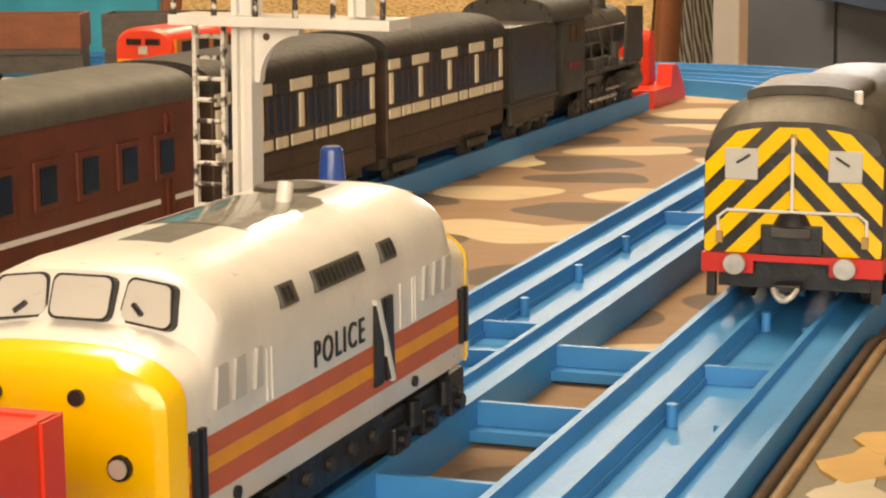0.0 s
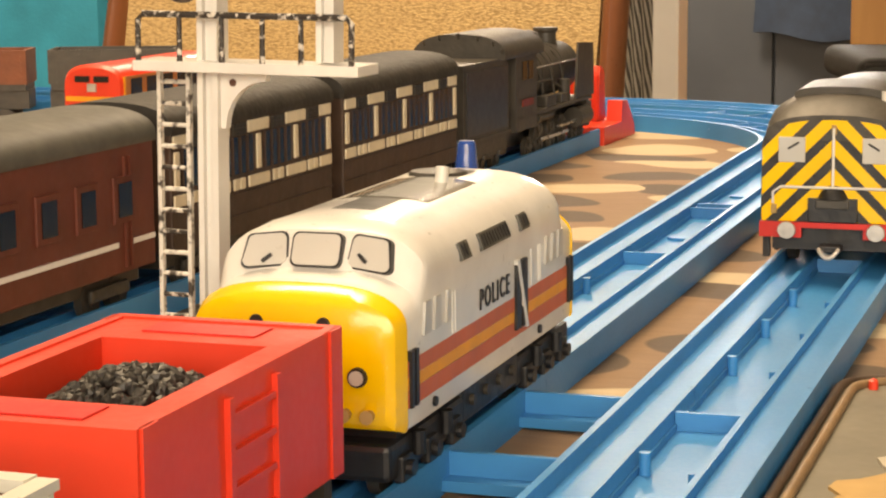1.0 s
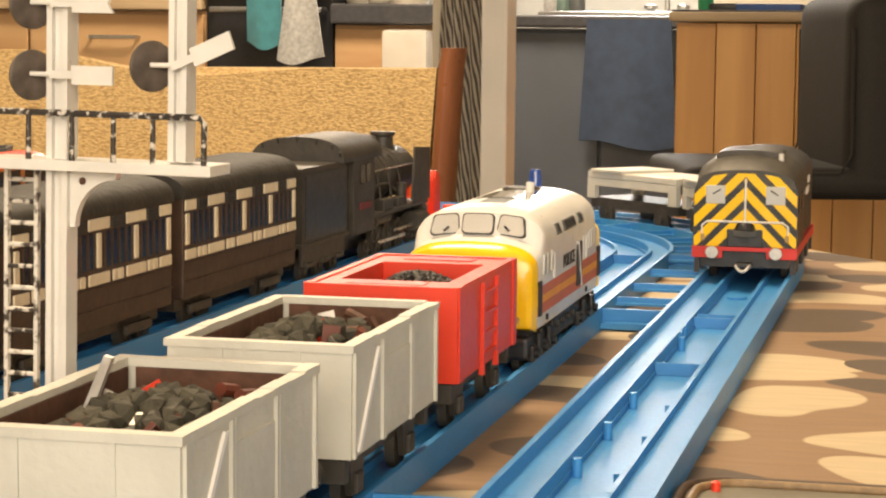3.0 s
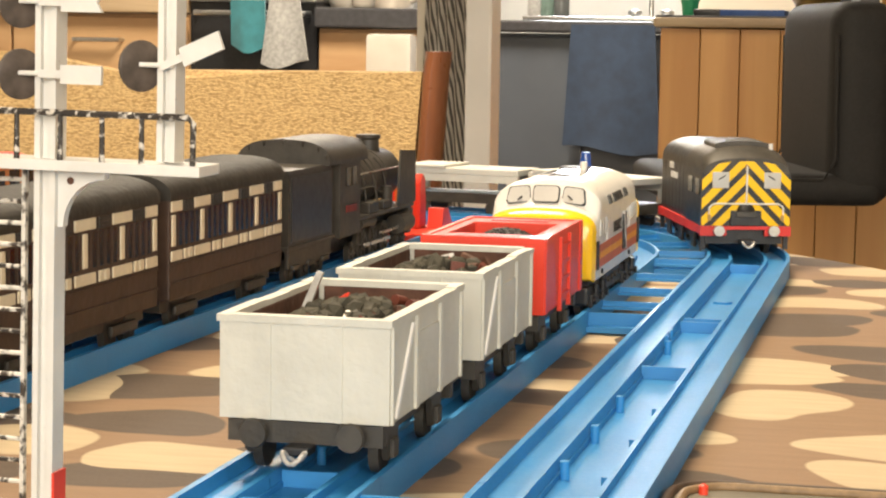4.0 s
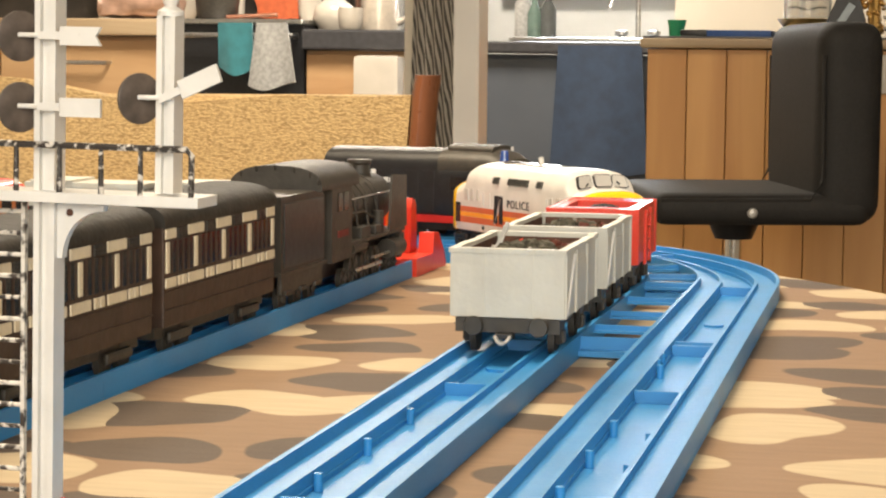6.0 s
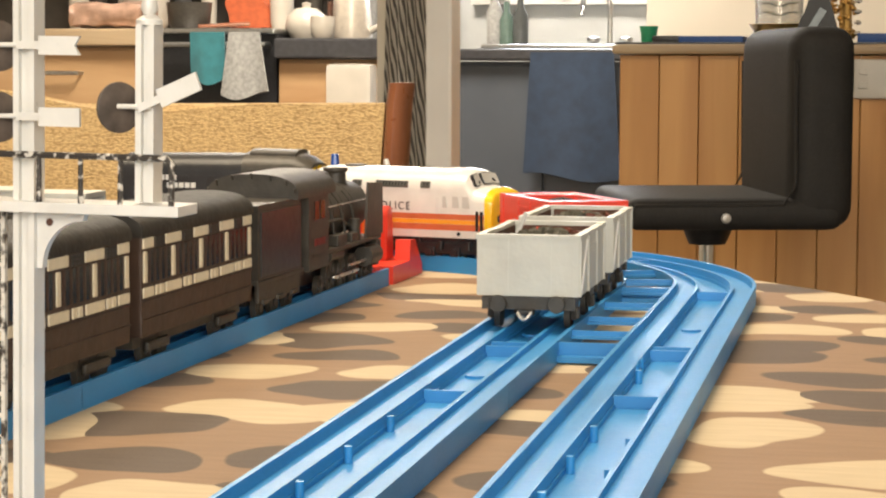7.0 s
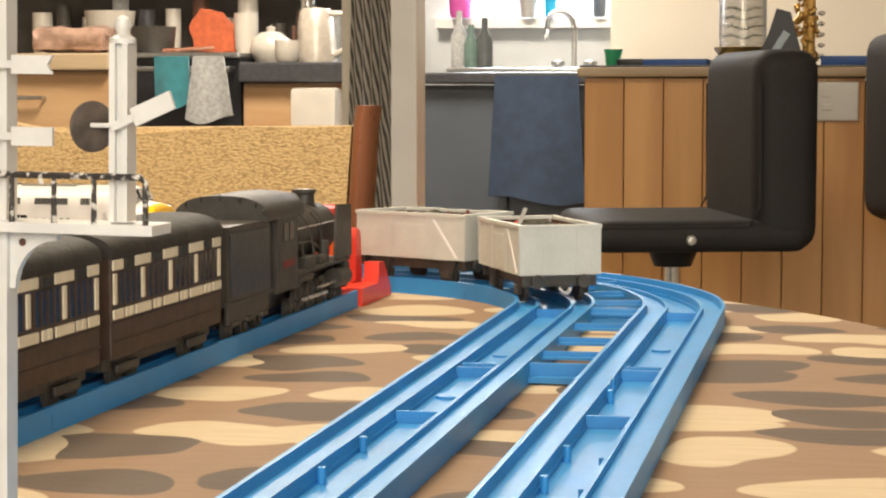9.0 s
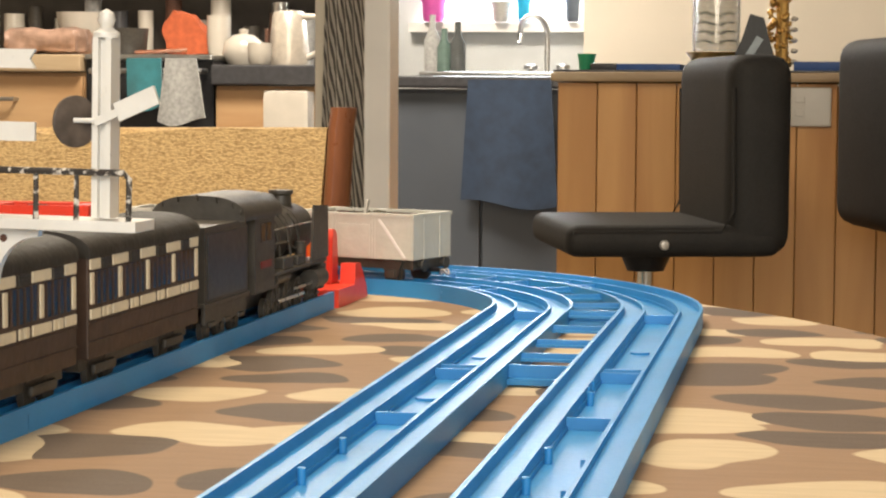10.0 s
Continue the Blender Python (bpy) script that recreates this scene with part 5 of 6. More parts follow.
# ---- signal gantry ----
def gantry():
    t = thing("signal_gantry", "white toy semaphore signal gantry with black railings and ladder", "toy signal")
    y = 0.0
    def beam(x, z0, z1, w=0.0033, d=0.0055):
        bm = B()
        f, g = 0.0014, 0.0012
        poly = [(x - w, y - d / 2), (x - w + f, y - d / 2), (x - w + f, y - g), (x + w - f, y - g), (x + w - f, y - d / 2), (x + w, y - d / 2),
                (x + w, y + d / 2), (x + w - f, y + d / 2), (x + w - f, y + g), (x - w + f, y + g), (x - w + f, y + d / 2), (x - w, y + d / 2)]
        return prism(bm, poly, 2, z0, z1)
    part("main_post", beam(-0.1010, 0.0020, 0.1280, 0.0026), WHITE, t, "white channelled post")
    part("second_post", beam(-0.0715, 0.0815, 0.1175, 0.0022), WHITE, t)
    part("base", box(B(), -0.115, -0.086, y - 0.010, y + 0.010, 0.0, 0.0020, 0.0005), WHITE, t)
    part("red_strip", box(B(), -0.0984, -0.0978, y - 0.003, y + 0.003, 0.0020, 0.0160), RED, t)
    part("platform", box(B(), -0.1185, -0.0620, y - 0.0060, y + 0.0060, 0.0790, 0.0812, 0.0002), WHITE, t)
    bm = B()
    poly = [(-0.0984, 0.0790), (-0.0984, 0.0672)] + [(-0.0984 + 0.0013 + 0.0100 * (1 - math.cos(a)), 0.0672 + 0.0100 * math.sin(a)) for a in np.linspace(0, math.pi / 2, 9)] + [(-0.0866, 0.0790)]
    part("bracket", prism(B(), poly, 1, y - 0.0012, y + 0.0012), WHITE, t)
    part("bolt", rod(B(), (-0.0952, y - 0.0016, 0.0768), (-0.0952, y + 0.0016, 0.0768), 0.0008), RUST, t)
    worn = mat("worn_black_rail", (0.05, 0.042, 0.035), 0.55, vary=0.8, scale=500, bump=0.4)
    ramp = worn.node_tree.nodes["Color Ramp"].color_ramp
    ramp.elements[0].position, ramp.elements[1].position = 0.52, 0.60
    ramp.elements[0].color, ramp.elements[1].color = (0.03, 0.024, 0.02, 1), (0.62, 0.58, 0.52, 1)
    pale = mat("worn_white_ladder", (0.5, 0.47, 0.42), 0.5, vary=0.3, scale=400, bump=0.4)
    ramp = pale.node_tree.nodes["Color Ramp"].color_ramp
    ramp.elements[0].position, ramp.elements[1].position = 0.40, 0.50
    ramp.elements[0].color, ramp.elements[1].color = (0.05, 0.04, 0.033, 1), (0.66, 0.63, 0.57, 1)
    for yy_ in (y - 0.0054,):
        pts = [(-0.1172, yy_, 0.0812), (-0.1172, yy_, 0.0896), (-0.1160, yy_, 0.0908), (-0.0650, yy_, 0.0908), (-0.0638, yy_, 0.0896), (-0.0638, yy_, 0.0812)]
        part("handrail", tube(B(), pts, 0.0007), worn, t, "chipped black handrail")
        for x in (-0.1066, -0.0959, -0.0857, -0.0761):
            part("baluster", rod(B(), (x, yy_, 0.0812), (x, yy_, 0.0906), 0.0007, 0.0006, seg=8), worn, t)
    for x in (-0.1158, -0.1082):
        part("ladder_rail", box(B(), x - 0.0005, x + 0.0005, y + 0.0012, y + 0.0026, 0.0, 0.0790), pale, t)
    for k in range(17):
        zz = 0.0035 + 0.00455 * k
        part("ladder_rung", rod(B(), (-0.1158, y + 0.0018, zz), (-0.1082, y + 0.0018, zz), 0.0005, seg=8), worn if k % 3 == 0 else pale, t)
    # arms and spectacle discs
    for px, z, tilt, fish in ((-0.1010, 0.1130, 0, True), (-0.1010, 0.0985, 0, False), (-0.0715, 0.1010, 22, False)):
        m = Matrix.Translation((px, y - 0.0040, z)) @ Matrix.Rotation(radians(-tilt), 4, "Y")
        poly = [(0.0045, -0.0019), (0.0145, -0.0019), (0.0132, 0), (0.0145, 0.0019), (0.0045, 0.0019)] if fish else [(0.0045, -0.0019), (0.0145, -0.0019), (0.0145, 0.0019), (0.0045, 0.0019)]
        bm = prism(B(), poly, 1, -0.0005, 0.0005)
        box(bm, -0.001, 0.0046, -0.0005, 0.0005, -0.0008, 0.0008)
        bmesh.ops.transform(bm, matrix=m, verts=bm.verts)
        arm = part("signal_arm", bm, WHITE, t, "plain white signal arm")
        disc = part("signal_disc", lathe(B(), [(0.0001, 0), (0.0052, 0), (0.0052, 0.0007), (0.0047, 0.0009), (0.0001, 0.0007)], seg=32), mat("smoky_disc", (0.085, 0.066, 0.055), 0.35, vary=0.5, scale=250), t, "dark brown disc", smooth=40)
        disc.matrix_basis = Matrix.Translation((px - 0.0062, y - 0.003, z - 0.0003)) @ pose(0, 0, 0, 90, 0, 0) @ pose(0, 0, 0, 0, 50, 0)
        part("spindle", rod(B(), (px - 0.006, y - 0.0038, z), (px + 0.002, y - 0.0038, z), 0.0005), WHITE, t)
    for px, zt in ((-0.1010, 0.1280), (-0.0715, 0.1175)):
        part("finial", lathe(B(), [(0.0030, 0), (0.0030, 0.0010), (0.0014, 0.0020), (0.0020, 0.0034), (0.0016, 0.0050), (0.0001, 0.0058)], (px, y, zt)), WHITE, t, smooth=40)
    # narrowed a little about its right-hand end, and leaning slightly
    for c in t.children:
        c.matrix_basis = Matrix.Diagonal((0.875, 1, 0.99, 1)) @ c.matrix_basis
    t.matrix_basis = pose(-0.0103, 0.096, 0, 0, 0.9, 0)


gantry()


# ---- the rest of the toys ----
def red_unit():
    t = thing("toy_railcar", "red and yellow toy railcar parked behind the coaches", "toy train", m=pose(-0.385, 0.640, 0))
    part("body", body_loft([(-0.055, 0.0175, 0.020, 0.054, 0.0665), (-0.053, 0.0185, 0.019, 0.055, 0.0690), (0.055, 0.0185, 0.019, 0.055, 0.0690)]), RED, t, smooth=35)
    part("end_stripe", box(B(), -0.0165, 0.0165, -0.0560, -0.0545, 0.0420, 0.0455), AMBER, t)
    for x in (-0.006, 0.006):
        part("end_window", box(B(), x - 0.0045, x + 0.0045, -0.0562, -0.0548, 0.0560, 0.0605, 0.0004), WINDOWDARK, t)
    part("gangway", box(B(), -0.0028, 0.0028, -0.0564, -0.0548, 0.0490, 0.0550, 0.0004), SILVER, t)
    for k in range(6):
        part("side_window", box(B(), 0.0180, 0.0190, -0.046 + 0.017 * k, -0.034 + 0.017 * k, 0.046, 0.058, 0.0004), WINDOWDARK, t)
    part("side_band", box(B(), 0.0181, 0.0188, -0.051, 0.054, 0.0440, 0.0600), mat("orange_tan_paint", (0.45, 0.16, 0.045), 0.5), t)
    part("door_edge", box(B(), 0.0181, 0.0190, -0.0530, -0.0512, 0.030, 0.060), AMBER, t)
    bx("underframe", -0.015, 0.015, -0.05, 0.05, 0.0110, 0.0195, BLACK, t)
    for s in (-1, 1):
        for y in (-0.038, -0.024, 0.024, 0.038):
            wheel(t, s * 0.0140, y, 0.0055, z=0.0055)
    for c in t.children:
        c.matrix_basis = Matrix.Diagonal((0.84, 1, 0.65, 1))


def brown_wagon(x, y, turn, label, paint):
    t = thing("toy_open_wagon", label, "toy wagon", "open wagons at the back", m=pose(x, y, 0, 0, 0, turn))
    for s in (-1, 1):
        part("side", box(B(), s * 0.0185 - 0.001, s * 0.0185 + 0.001, -0.036, 0.036, 0.036, 0.068), paint, t)
        part("end", box(B(), -0.0175, 0.0175, s * 0.035 - 0.001, s * 0.035 + 0.001, 0.036, 0.068), paint, t)
        for k in range(6):
            part("rib", box(B(), s * 0.0195 - 0.0002, s * 0.0195 + 0.0008, -0.033 + 0.0128 * k, -0.031 + 0.0128 * k, 0.036, 0.068), paint, t)
        for yy_ in (-0.022, 0.022):
            wheel(t, s * 0.0140, yy_, 0.0062, z=0.0062)
    bx("deck", -0.0175, 0.0175, -0.035, 0.035, 0.030, 0.036, SOOT, t)
    bx("underframe", -0.013, 0.013, -0.036, 0.036, 0.012, 0.030, SOOT, t)
    bx("load", -0.0165, 0.0165, -0.033, 0.033, 0.036, 0.064, RUST, t, 0.003)
    for c in t.children:
        c.matrix_basis = Matrix.Diagonal((0.9, 1, 0.6, 1))


red_unit()
brown_wagon(-0.549, 0.745, 110, "brown ribbed toy open wagon with a dark underframe", mat("bauxite_brown", (0.20, 0.065, 0.03), 0.65, vary=0.2, bump=0.3))
brown_wagon(-0.470, 0.774, 110, "sooty black toy open wagon coupled to a brown one", SOOT)


def tray():
    t = thing("toy_baseboard", "low grey toy baseboard with a brown rim and ochre patches", "toy scenery")
    x0, x1, y0, y1, r = 0.0215, 0.1150, -0.020, 0.1870, 0.012
    pts = []
    for cx, cy, a0 in ((x1 - r, y1 - r, 0), (x0 + r, y1 - r, 90), (x0 + r, y0 + r, 180), (x1 - r, y0 + r, 270)):
        pts += [(cx + r * math.cos(radians(a0 + a)), cy + r * math.sin(radians(a0 + a))) for a in range(0, 91, 15)]
    part("board", prism(B(), pts, 2, 0.0, 0.0028), mat("grey_green_board", (0.16, 0.145, 0.11), 0.6, vary=0.2, scale=40), t)
    def ring(inset, z, rad, mt, nm):
        cx, cy = (x0 + x1) / 2, (y0 + y1) / 2
        q = [(cx + (x - cx) * (1 - inset / 0.048), cy + (y - cy) * (1 - inset / 0.1), z) for x, y in pts]
        part(nm, tube(B(), q + q[:2], rad), mt, t, smooth=50)
    ring(0.0, 0.0030, 0.0013, mat("brown_rim", (0.06, 0.036, 0.022), 0.45, vary=0.4, scale=300), "outer_rim")
    ring(0.0032, 0.0034, 0.0011, mat("tan_rim", (0.22, 0.14, 0.07), 0.5, vary=0.3, scale=300), "inner_rim")
    rng = random.Random(4)
    for k in range(9):
        cx, cy = 0.034 + rng.uniform(0, 0.012), 0.000 + 0.018 * k
        poly = [(cx + 0.006 * (1 + 0.4 * math.sin(3 * a + k)) * math.cos(a), cy + 0.011 * (1 + 0.3 * math.cos(2 * a + k)) * math.sin(a)) for a in np.linspace(0, 6.0, 14)]
        part("ochre_patch", prism(B(), poly, 2, 0.0026 - 0.00004 * k, 0.0032 + 0.00006 * k), OCHRE if k % 3 else mat("pale_patch", (0.42, 0.38, 0.30), 0.7), t)
    part("red_knob", lathe(B(), [(0.0011, 0), (0.0011, 0.002), (0.0001, 0.0026)], (0.0290, 0.1770, 0.0028)), RED, t, smooth=40)


tray()


# ---- the room ----
def wicker_chair():
    t = thing("wicker_armchair", "armchair with a woven straw back in a red-brown wood frame", "armchair")
    y = 1.15
    for nm, xb, xt in (("left_post", -0.765, -0.724), ("right_post", -0.305, -0.291)):
        bm = B()
        loft(bm, [[(cx + 0.0100 * math.cos(a), y + dy + 0.02 * math.sin(a), z) for a in np.linspace(0, 2 * math.pi, 16, endpoint=False)]
                  for cx, dy, z in ((xb - 0.02, -0.05, FLOOR), (xb, -0.02, -0.2), (xt - 0.002, 0, 0.085), (xt, 0, 0.097), (xt, 0.0, 0.101))])
        part("post", bm, TEAK, t, smooth=40)
    bm = B()
    n, rings = 25, []
    for j in range(9):
        v = j / 8
        row_f, row_b = [], []
        for i in range(n):
            u = i / (n - 1)
            x = (-0.770 + 0.045 * v) * (1 - u) + (-0.328 + 0.026 * v) * u
            z = -0.25 + v * (0.335 + 0.008 * math.cos(5.2 * u) + 0.004 * math.sin(11 * u))
            bow = 0.035 * math.sin(math.pi * u)
            row_f.append((x, y - 0.012 + bow, z)), row_b.append((x, y + 0.012 + bow, z))
        rings.append(row_f + row_b[::-1])
    loft(bm, rings)
    part("woven_back", bm, STRAW, t, "woven straw back panel", smooth=50)
    part("seat", box(B(), -0.77, -0.32, 0.72, 1.12, -0.36, -0.28, 0.02), STRAW, t)
    for x in (-0.75, -0.34):
        part("leg", rod(B(), (x, 0.75, FLOOR), (x, 0.75, -0.36), 0.018, 0.02), TEAK, t, smooth=40)
        part("seat_rail", box(B(), x - 0.015, x + 0.015, 0.74, 1.13, -0.38, -0.345), TEAK, t)
    in_room(t)


def bar_stool(m, label):
    t = thing("bar_stool", label, "bar stool", "stools at the counter")
    part("seat", box(B(), -0.29, 0.045, -0.19, 0.19, -0.050, 0.0, 0.024, 4), LEATHER, t, smooth=50)
    bm = box(B(), -0.040, 0.062, -0.19, 0.19, -0.048, 0.262, 0.042, 5)
    part("backrest", bm, LEATHER, t, smooth=50)
    for s in (-1, 1):
        part("piping", tube(B(), [(-0.28, s * 0.186, -0.012), (-0.05, s * 0.186, -0.010), (-0.032, s * 0.186, 0.02), (-0.034, s * 0.184, 0.21)], 0.0035), LEATHER, t)
    part("button", lathe(B(), [(0.008, 0), (0.006, 0.004), (0.0001, 0.005)]), SILVER, t).matrix_basis = pose(-0.14, -0.192, -0.03, 90, 0, 0)
    part("post", rod(B(), (-0.13, 0, FLOOR + 0.075), (-0.13, 0, -0.05), 0.0135, seg=20), CHROME, t, smooth=40)
    part("collar", rod(B(), (-0.13, 0, -0.085), (-0.13, 0, -0.050), 0.03, 0.045, seg=20), BLACK, t, smooth=40)
    part("foot", lathe(B(), [(0.19, 0), (0.19, 0.012), (0.05, 0.045), (0.02, 0.06), (0.0001, 0.06)], (-0.13, 0, FLOOR + 0.086)), CHROME, t, smooth=40)
    part("foot_ring", tube(B(), [(-0.13 + 0.14 * math.cos(a), 0.14 * math.sin(a), -0.40) for a in np.linspace(0, 2 * math.pi, 25)], 0.008), CHROME, t, smooth=40)
    t.matrix_basis = m
    in_room(t)


def peninsula():
    t = thing("breakfast_bar", "pine-panelled breakfast bar with a worn pale top", "counter")
    part("carcass", box(B(), -0.372, 1.9, 3.02, 3.52, FLOOR, 0.130), PINE, t)
    rng = random.Random(2)
    x = -0.388
    while x < 1.85:
        wd = 0.0735
        part("board", box(B(), x + 0.0008, x + wd - 0.0008, 3.0, 3.018, FLOOR + 0.08, 0.1345, 0.0018), PINE, t)
        x += wd
    part("end_board", box(B(), -0.390, -0.373, 3.02, 3.52, FLOOR, 0.1345), PINE, t)
    part("kickboard", box(B(), -0.37, 1.9, 3.008, 3.0195, FLOOR, FLOOR + 0.078), BLACK, t)
    part("worktop", box(B(), -0.400, 1.95, 2.975, 3.55, 0.1365, 0.1545, 0.006), EDGE, t, "worn pale worktop edge")
    part("worktop_surface", box(B(), -0.396, 1.94, 2.985, 3.54, 0.1550, 0.1585, 0.001), BENCHTOP, t)
    s = part("socket_plate", box(B(), 0.040, 0.115, 2.990, 2.999, 0.056, 0.128, 0.003), CERAMIC, t, "white socket plate")
    for z in (0.075, 0.100):
        part("socket_switch", box(B(), 0.050, 0.066, 2.986, 2.990, z, z + 0.012, 0.001), CERAMIC, s)
    in_room(t)


def cabinet(name, label, x0, x1, y0, y1, z1, material, handle=True, doors=1):
    t = thing(name, label, "cabinet", "kitchen cabinets")
    part("body", box(B(), x0, x1, y0 + 0.02, y1, FLOOR, z1), material, t)
    w = (x1 - x0) / doors
    for k in range(doors):
        d = part("door", box(B(), x0 + w * k + 0.004, x0 + w * (k + 1) - 0.004, y0, y0 + 0.018, FLOOR + 0.1, z1 - 0.01, 0.003), material, t)
        if handle:
            hx = x0 + w * (k + 0.5)
            part("handle", tube(B(), [(hx - 0.07, y0, z1 - 0.075), (hx - 0.07, y0 - 0.025, z1 - 0.075), (hx + 0.07, y0 - 0.025, z1 - 0.075), (hx + 0.07, y0, z1 - 0.075)], 0.006), STEEL, d)
    in_room(t)


def on_bench(name, label, cat, bm, material, smooth=40):
    return in_room(tagged(part(name, bm, material, smooth=smooth), label, cat))


def kitchen():
    structure("wall_pier", box(B(), -0.940, -0.775, 3.30, 3.36, FLOOR, 1.66), WALLWHITE, "cream painted end of the kitchen wall")
    structure("trim", box(B(), -0.8148, -0.760, 3.20, 3.29, FLOOR, 1.66, 0.006), GLOSSWHITE, "white gloss door post of the kitchen opening")
    # draped zebra-striped curtain
    bm = B()
    rings = []
    for j in range(14):
        v = j / 13
        z = FLOOR + 0.05 + v * 1.6
        half = 0.056 - 0.014 * max(0, min(1, (z + 0.1) / 0.6))
        rings.append([(-0.866 + half * (2 * i / 20 - 1), 3.27 + 0.008 * math.sin(i * 1.7) , z) for i in range(21)] + [(-0.866 + half * (2 * i / 20 - 1), 3.280 + 0.008 * math.sin(i * 1.7), z) for i in range(20, -1, -1)])
    loft(bm, rings)
    in_room(tagged(part("curtain", bm, ZEBRA, smooth=60), "black and white zebra-striped curtain tied at the post", "curtain"))
    Y = 4.4
    cabinet("base_cabinet", "light beech base cabinet under the dark bench", -3.0, -1.93, Y, 5.0, 0.165, BEECH, doors=2)
    cabinet("base_cabinet", "light beech cabinet below the kettle", -1.55, -1.245, Y, 5.0, 0.130, BEECH, handle=False, doors=2)
    cabinet("sink_cabinet", "dark navy sink cabinet with plain doors", -1.05, -0.30, Y, 5.0, 0.125, NAVY, handle=False, doors=3)
    o = thing("oven", "dark built-in oven with a steel rail", "oven")
    part("body", box(B(), -1.925, -1.555, Y + 0.01, 5.0, FLOOR, 0.200), BLACK, o)
    part("hob", box(B(), -1.925, -1.555, Y - 0.01, 5.0, 0.201, 0.216, 0.004), STEEL, o)
    part("rail", tube(B(), [(-1.90, Y, 0.17), (-1.90, Y - 0.035, 0.17), (-1.575, Y - 0.035, 0.17), (-1.575, Y, 0.17)], 0.008), STEEL, o)
    in_room(o)
    structure("bench_left", box(B(), -3.0, -1.928, Y - 0.03, 5.0, 0.167, 0.215, 0.006), EDGE, "pale edged kitchen bench top")
    structure("bench_right", box(B(), -1.552, -1.24, Y - 0.03, 5.0, 0.133, 0.188, 0.006), BENCHTOP, "dark kitchen bench top under the kettle")
    structure("bench_sink", box(B(), -1.06, -0.30, Y - 0.03, 5.0, 0.128, 0.160, 0.006), BENCHTOP, "dark bench top with a steel sink rim")
    on_bench("sink", "pale steel sink rim on the bench", "sink", box(B(), -0.98, -0.55, Y + 0.03, 4.85, 0.161, 0.172, 0.003), STEEL)
    structure("splashback", box(B(), -3.0, -1.22, 5.0, 5.02, 0.16, 0.62), mat("dark_splashback", (0.05, 0.042, 0.035), 0.5, vary=0.4, scale=14), "dark brown kitchen splashback behind the bench")
    structure("wall_shelf", box(B(), -3.0, -1.23, 4.75, 5.0, 0.50, 0.53), BENCHTOP, "dark kitchen shelf above the bench")
    structure("wall_column", box(B(), -0.585, 0.35, 4.95, 5.15, FLOOR, 1.66), WALLWHITE, "cream wall beside the kitchen window")
    # towels: navy on the cabinet, teal and grey on the oven rail
    def towel(x0, x1, z0, z1, y, mt, label, seed, taper=0.0):
        bm = B()
        rings = []
        for j in range(10):
            v = j / 9
            z = z0 + (z1 - z0) * v
            pts = []
            for i in range(15):
                u = i / 14
                x = x0 + (x1 - x0) * u
                x = x + (1 - v) * taper * (u - 0.5)
                pts.append((x, y + 0.008 * math.sin(6 * u + seed) * (1.2 - v), z + (0.012 * math.sin(5 * u + seed) if j == 0 else 0)))
            rings.append(pts + [(a, b + 0.008, c) for a, b, c in pts[::-1]])
        loft(bm, rings)
        in_room(tagged(part("towel", bm, mt, smooth=60), label, "towel"))
    towel(-0.83, -0.605, -0.185, 0.150, Y - 0.050, TOWELBLUE, "dark navy towel hanging on the sink cabinet", 1, 0.04)
    towel(-1.785, -1.685, 0.070, 0.205, Y - 0.060, TEAL, "teal towel hanging on the oven rail", 2)
    towel(-1.672, -1.585, 0.030, 0.205, Y - 0.060, GREYTOWEL, "crumpled grey checked towel on the oven rail", 3, 0.05)
    # tap
    tp = thing("tap", "curved steel kitchen tap behind the sink", "tap")
    part("spout", tube(B(), [(-0.682, 4.87, 0.165), (-0.682, 4.87, 0.27)] + [(-0.722 + 0.04 * math.cos(a), 4.87 - 0.03 * math.sin(a), 0.29 + 0.05 * math.sin(a)) for a in np.linspace(0, math.pi, 9)] + [(-0.762, 4.86, 0.26)], 0.008), STEEL, tp, smooth=60)
    for x in (-0.73, -0.635):
        part("tap_handle", lathe(B(), [(0.008, 0), (0.008, 0.02), (0.02, 0.025), (0.02, 0.035), (0.0001, 0.04)], (x, 4.87, 0.161)), STEEL, tp, smooth=40)
    in_room(tp)
    # bench clutter
    k = thing("kettle", "pale steel and cream electric kettle on the dark bench", "kettle")
    part("jug", lathe(B(), [(0.0001, 0), (0.058, 0), (0.060, 0.01), (0.052, 0.09), (0.046, 0.142), (0.040, 0.150), (0.0001, 0.155)], (-1.368, Y + 0.12, 0.189)), mat("brushed_cream_steel", (0.62, 0.56, 0.48), 0.3, metal=0.4), k, smooth=40)
    part("handle", tube(B(), [(-1.323, Y + 0.11, 0.325), (-1.280, Y + 0.10, 0.325), (-1.268, Y + 0.10, 0.28), (-1.280, Y + 0.10, 0.225), (-1.312, Y + 0.11, 0.21)], 0.010), CERAMIC, k, smooth=60)
    part("stripe", box(B(), -1.425, -1.417, Y + 0.07, Y + 0.10, 0.20, 0.29, 0.002), RUST, k)
    in_room(k)
    def pot(x, y, z, r, h, mt, nm, label, cat, flare=1.0):
        on_bench(nm, label, cat, lathe(B(), [(0.0001, 0), (r * 0.8, 0), (r * 0.95, h * 0.15), (r, h * 0.6), (r * flare, h), (r * flare * 0.93, h), (r * 0.9, h * 0.6), (0.0001, h * 0.2)], (x, y, z)), mt)
    tp2 = thing("teapot", "round white teapot beside the kettle", "teapot")
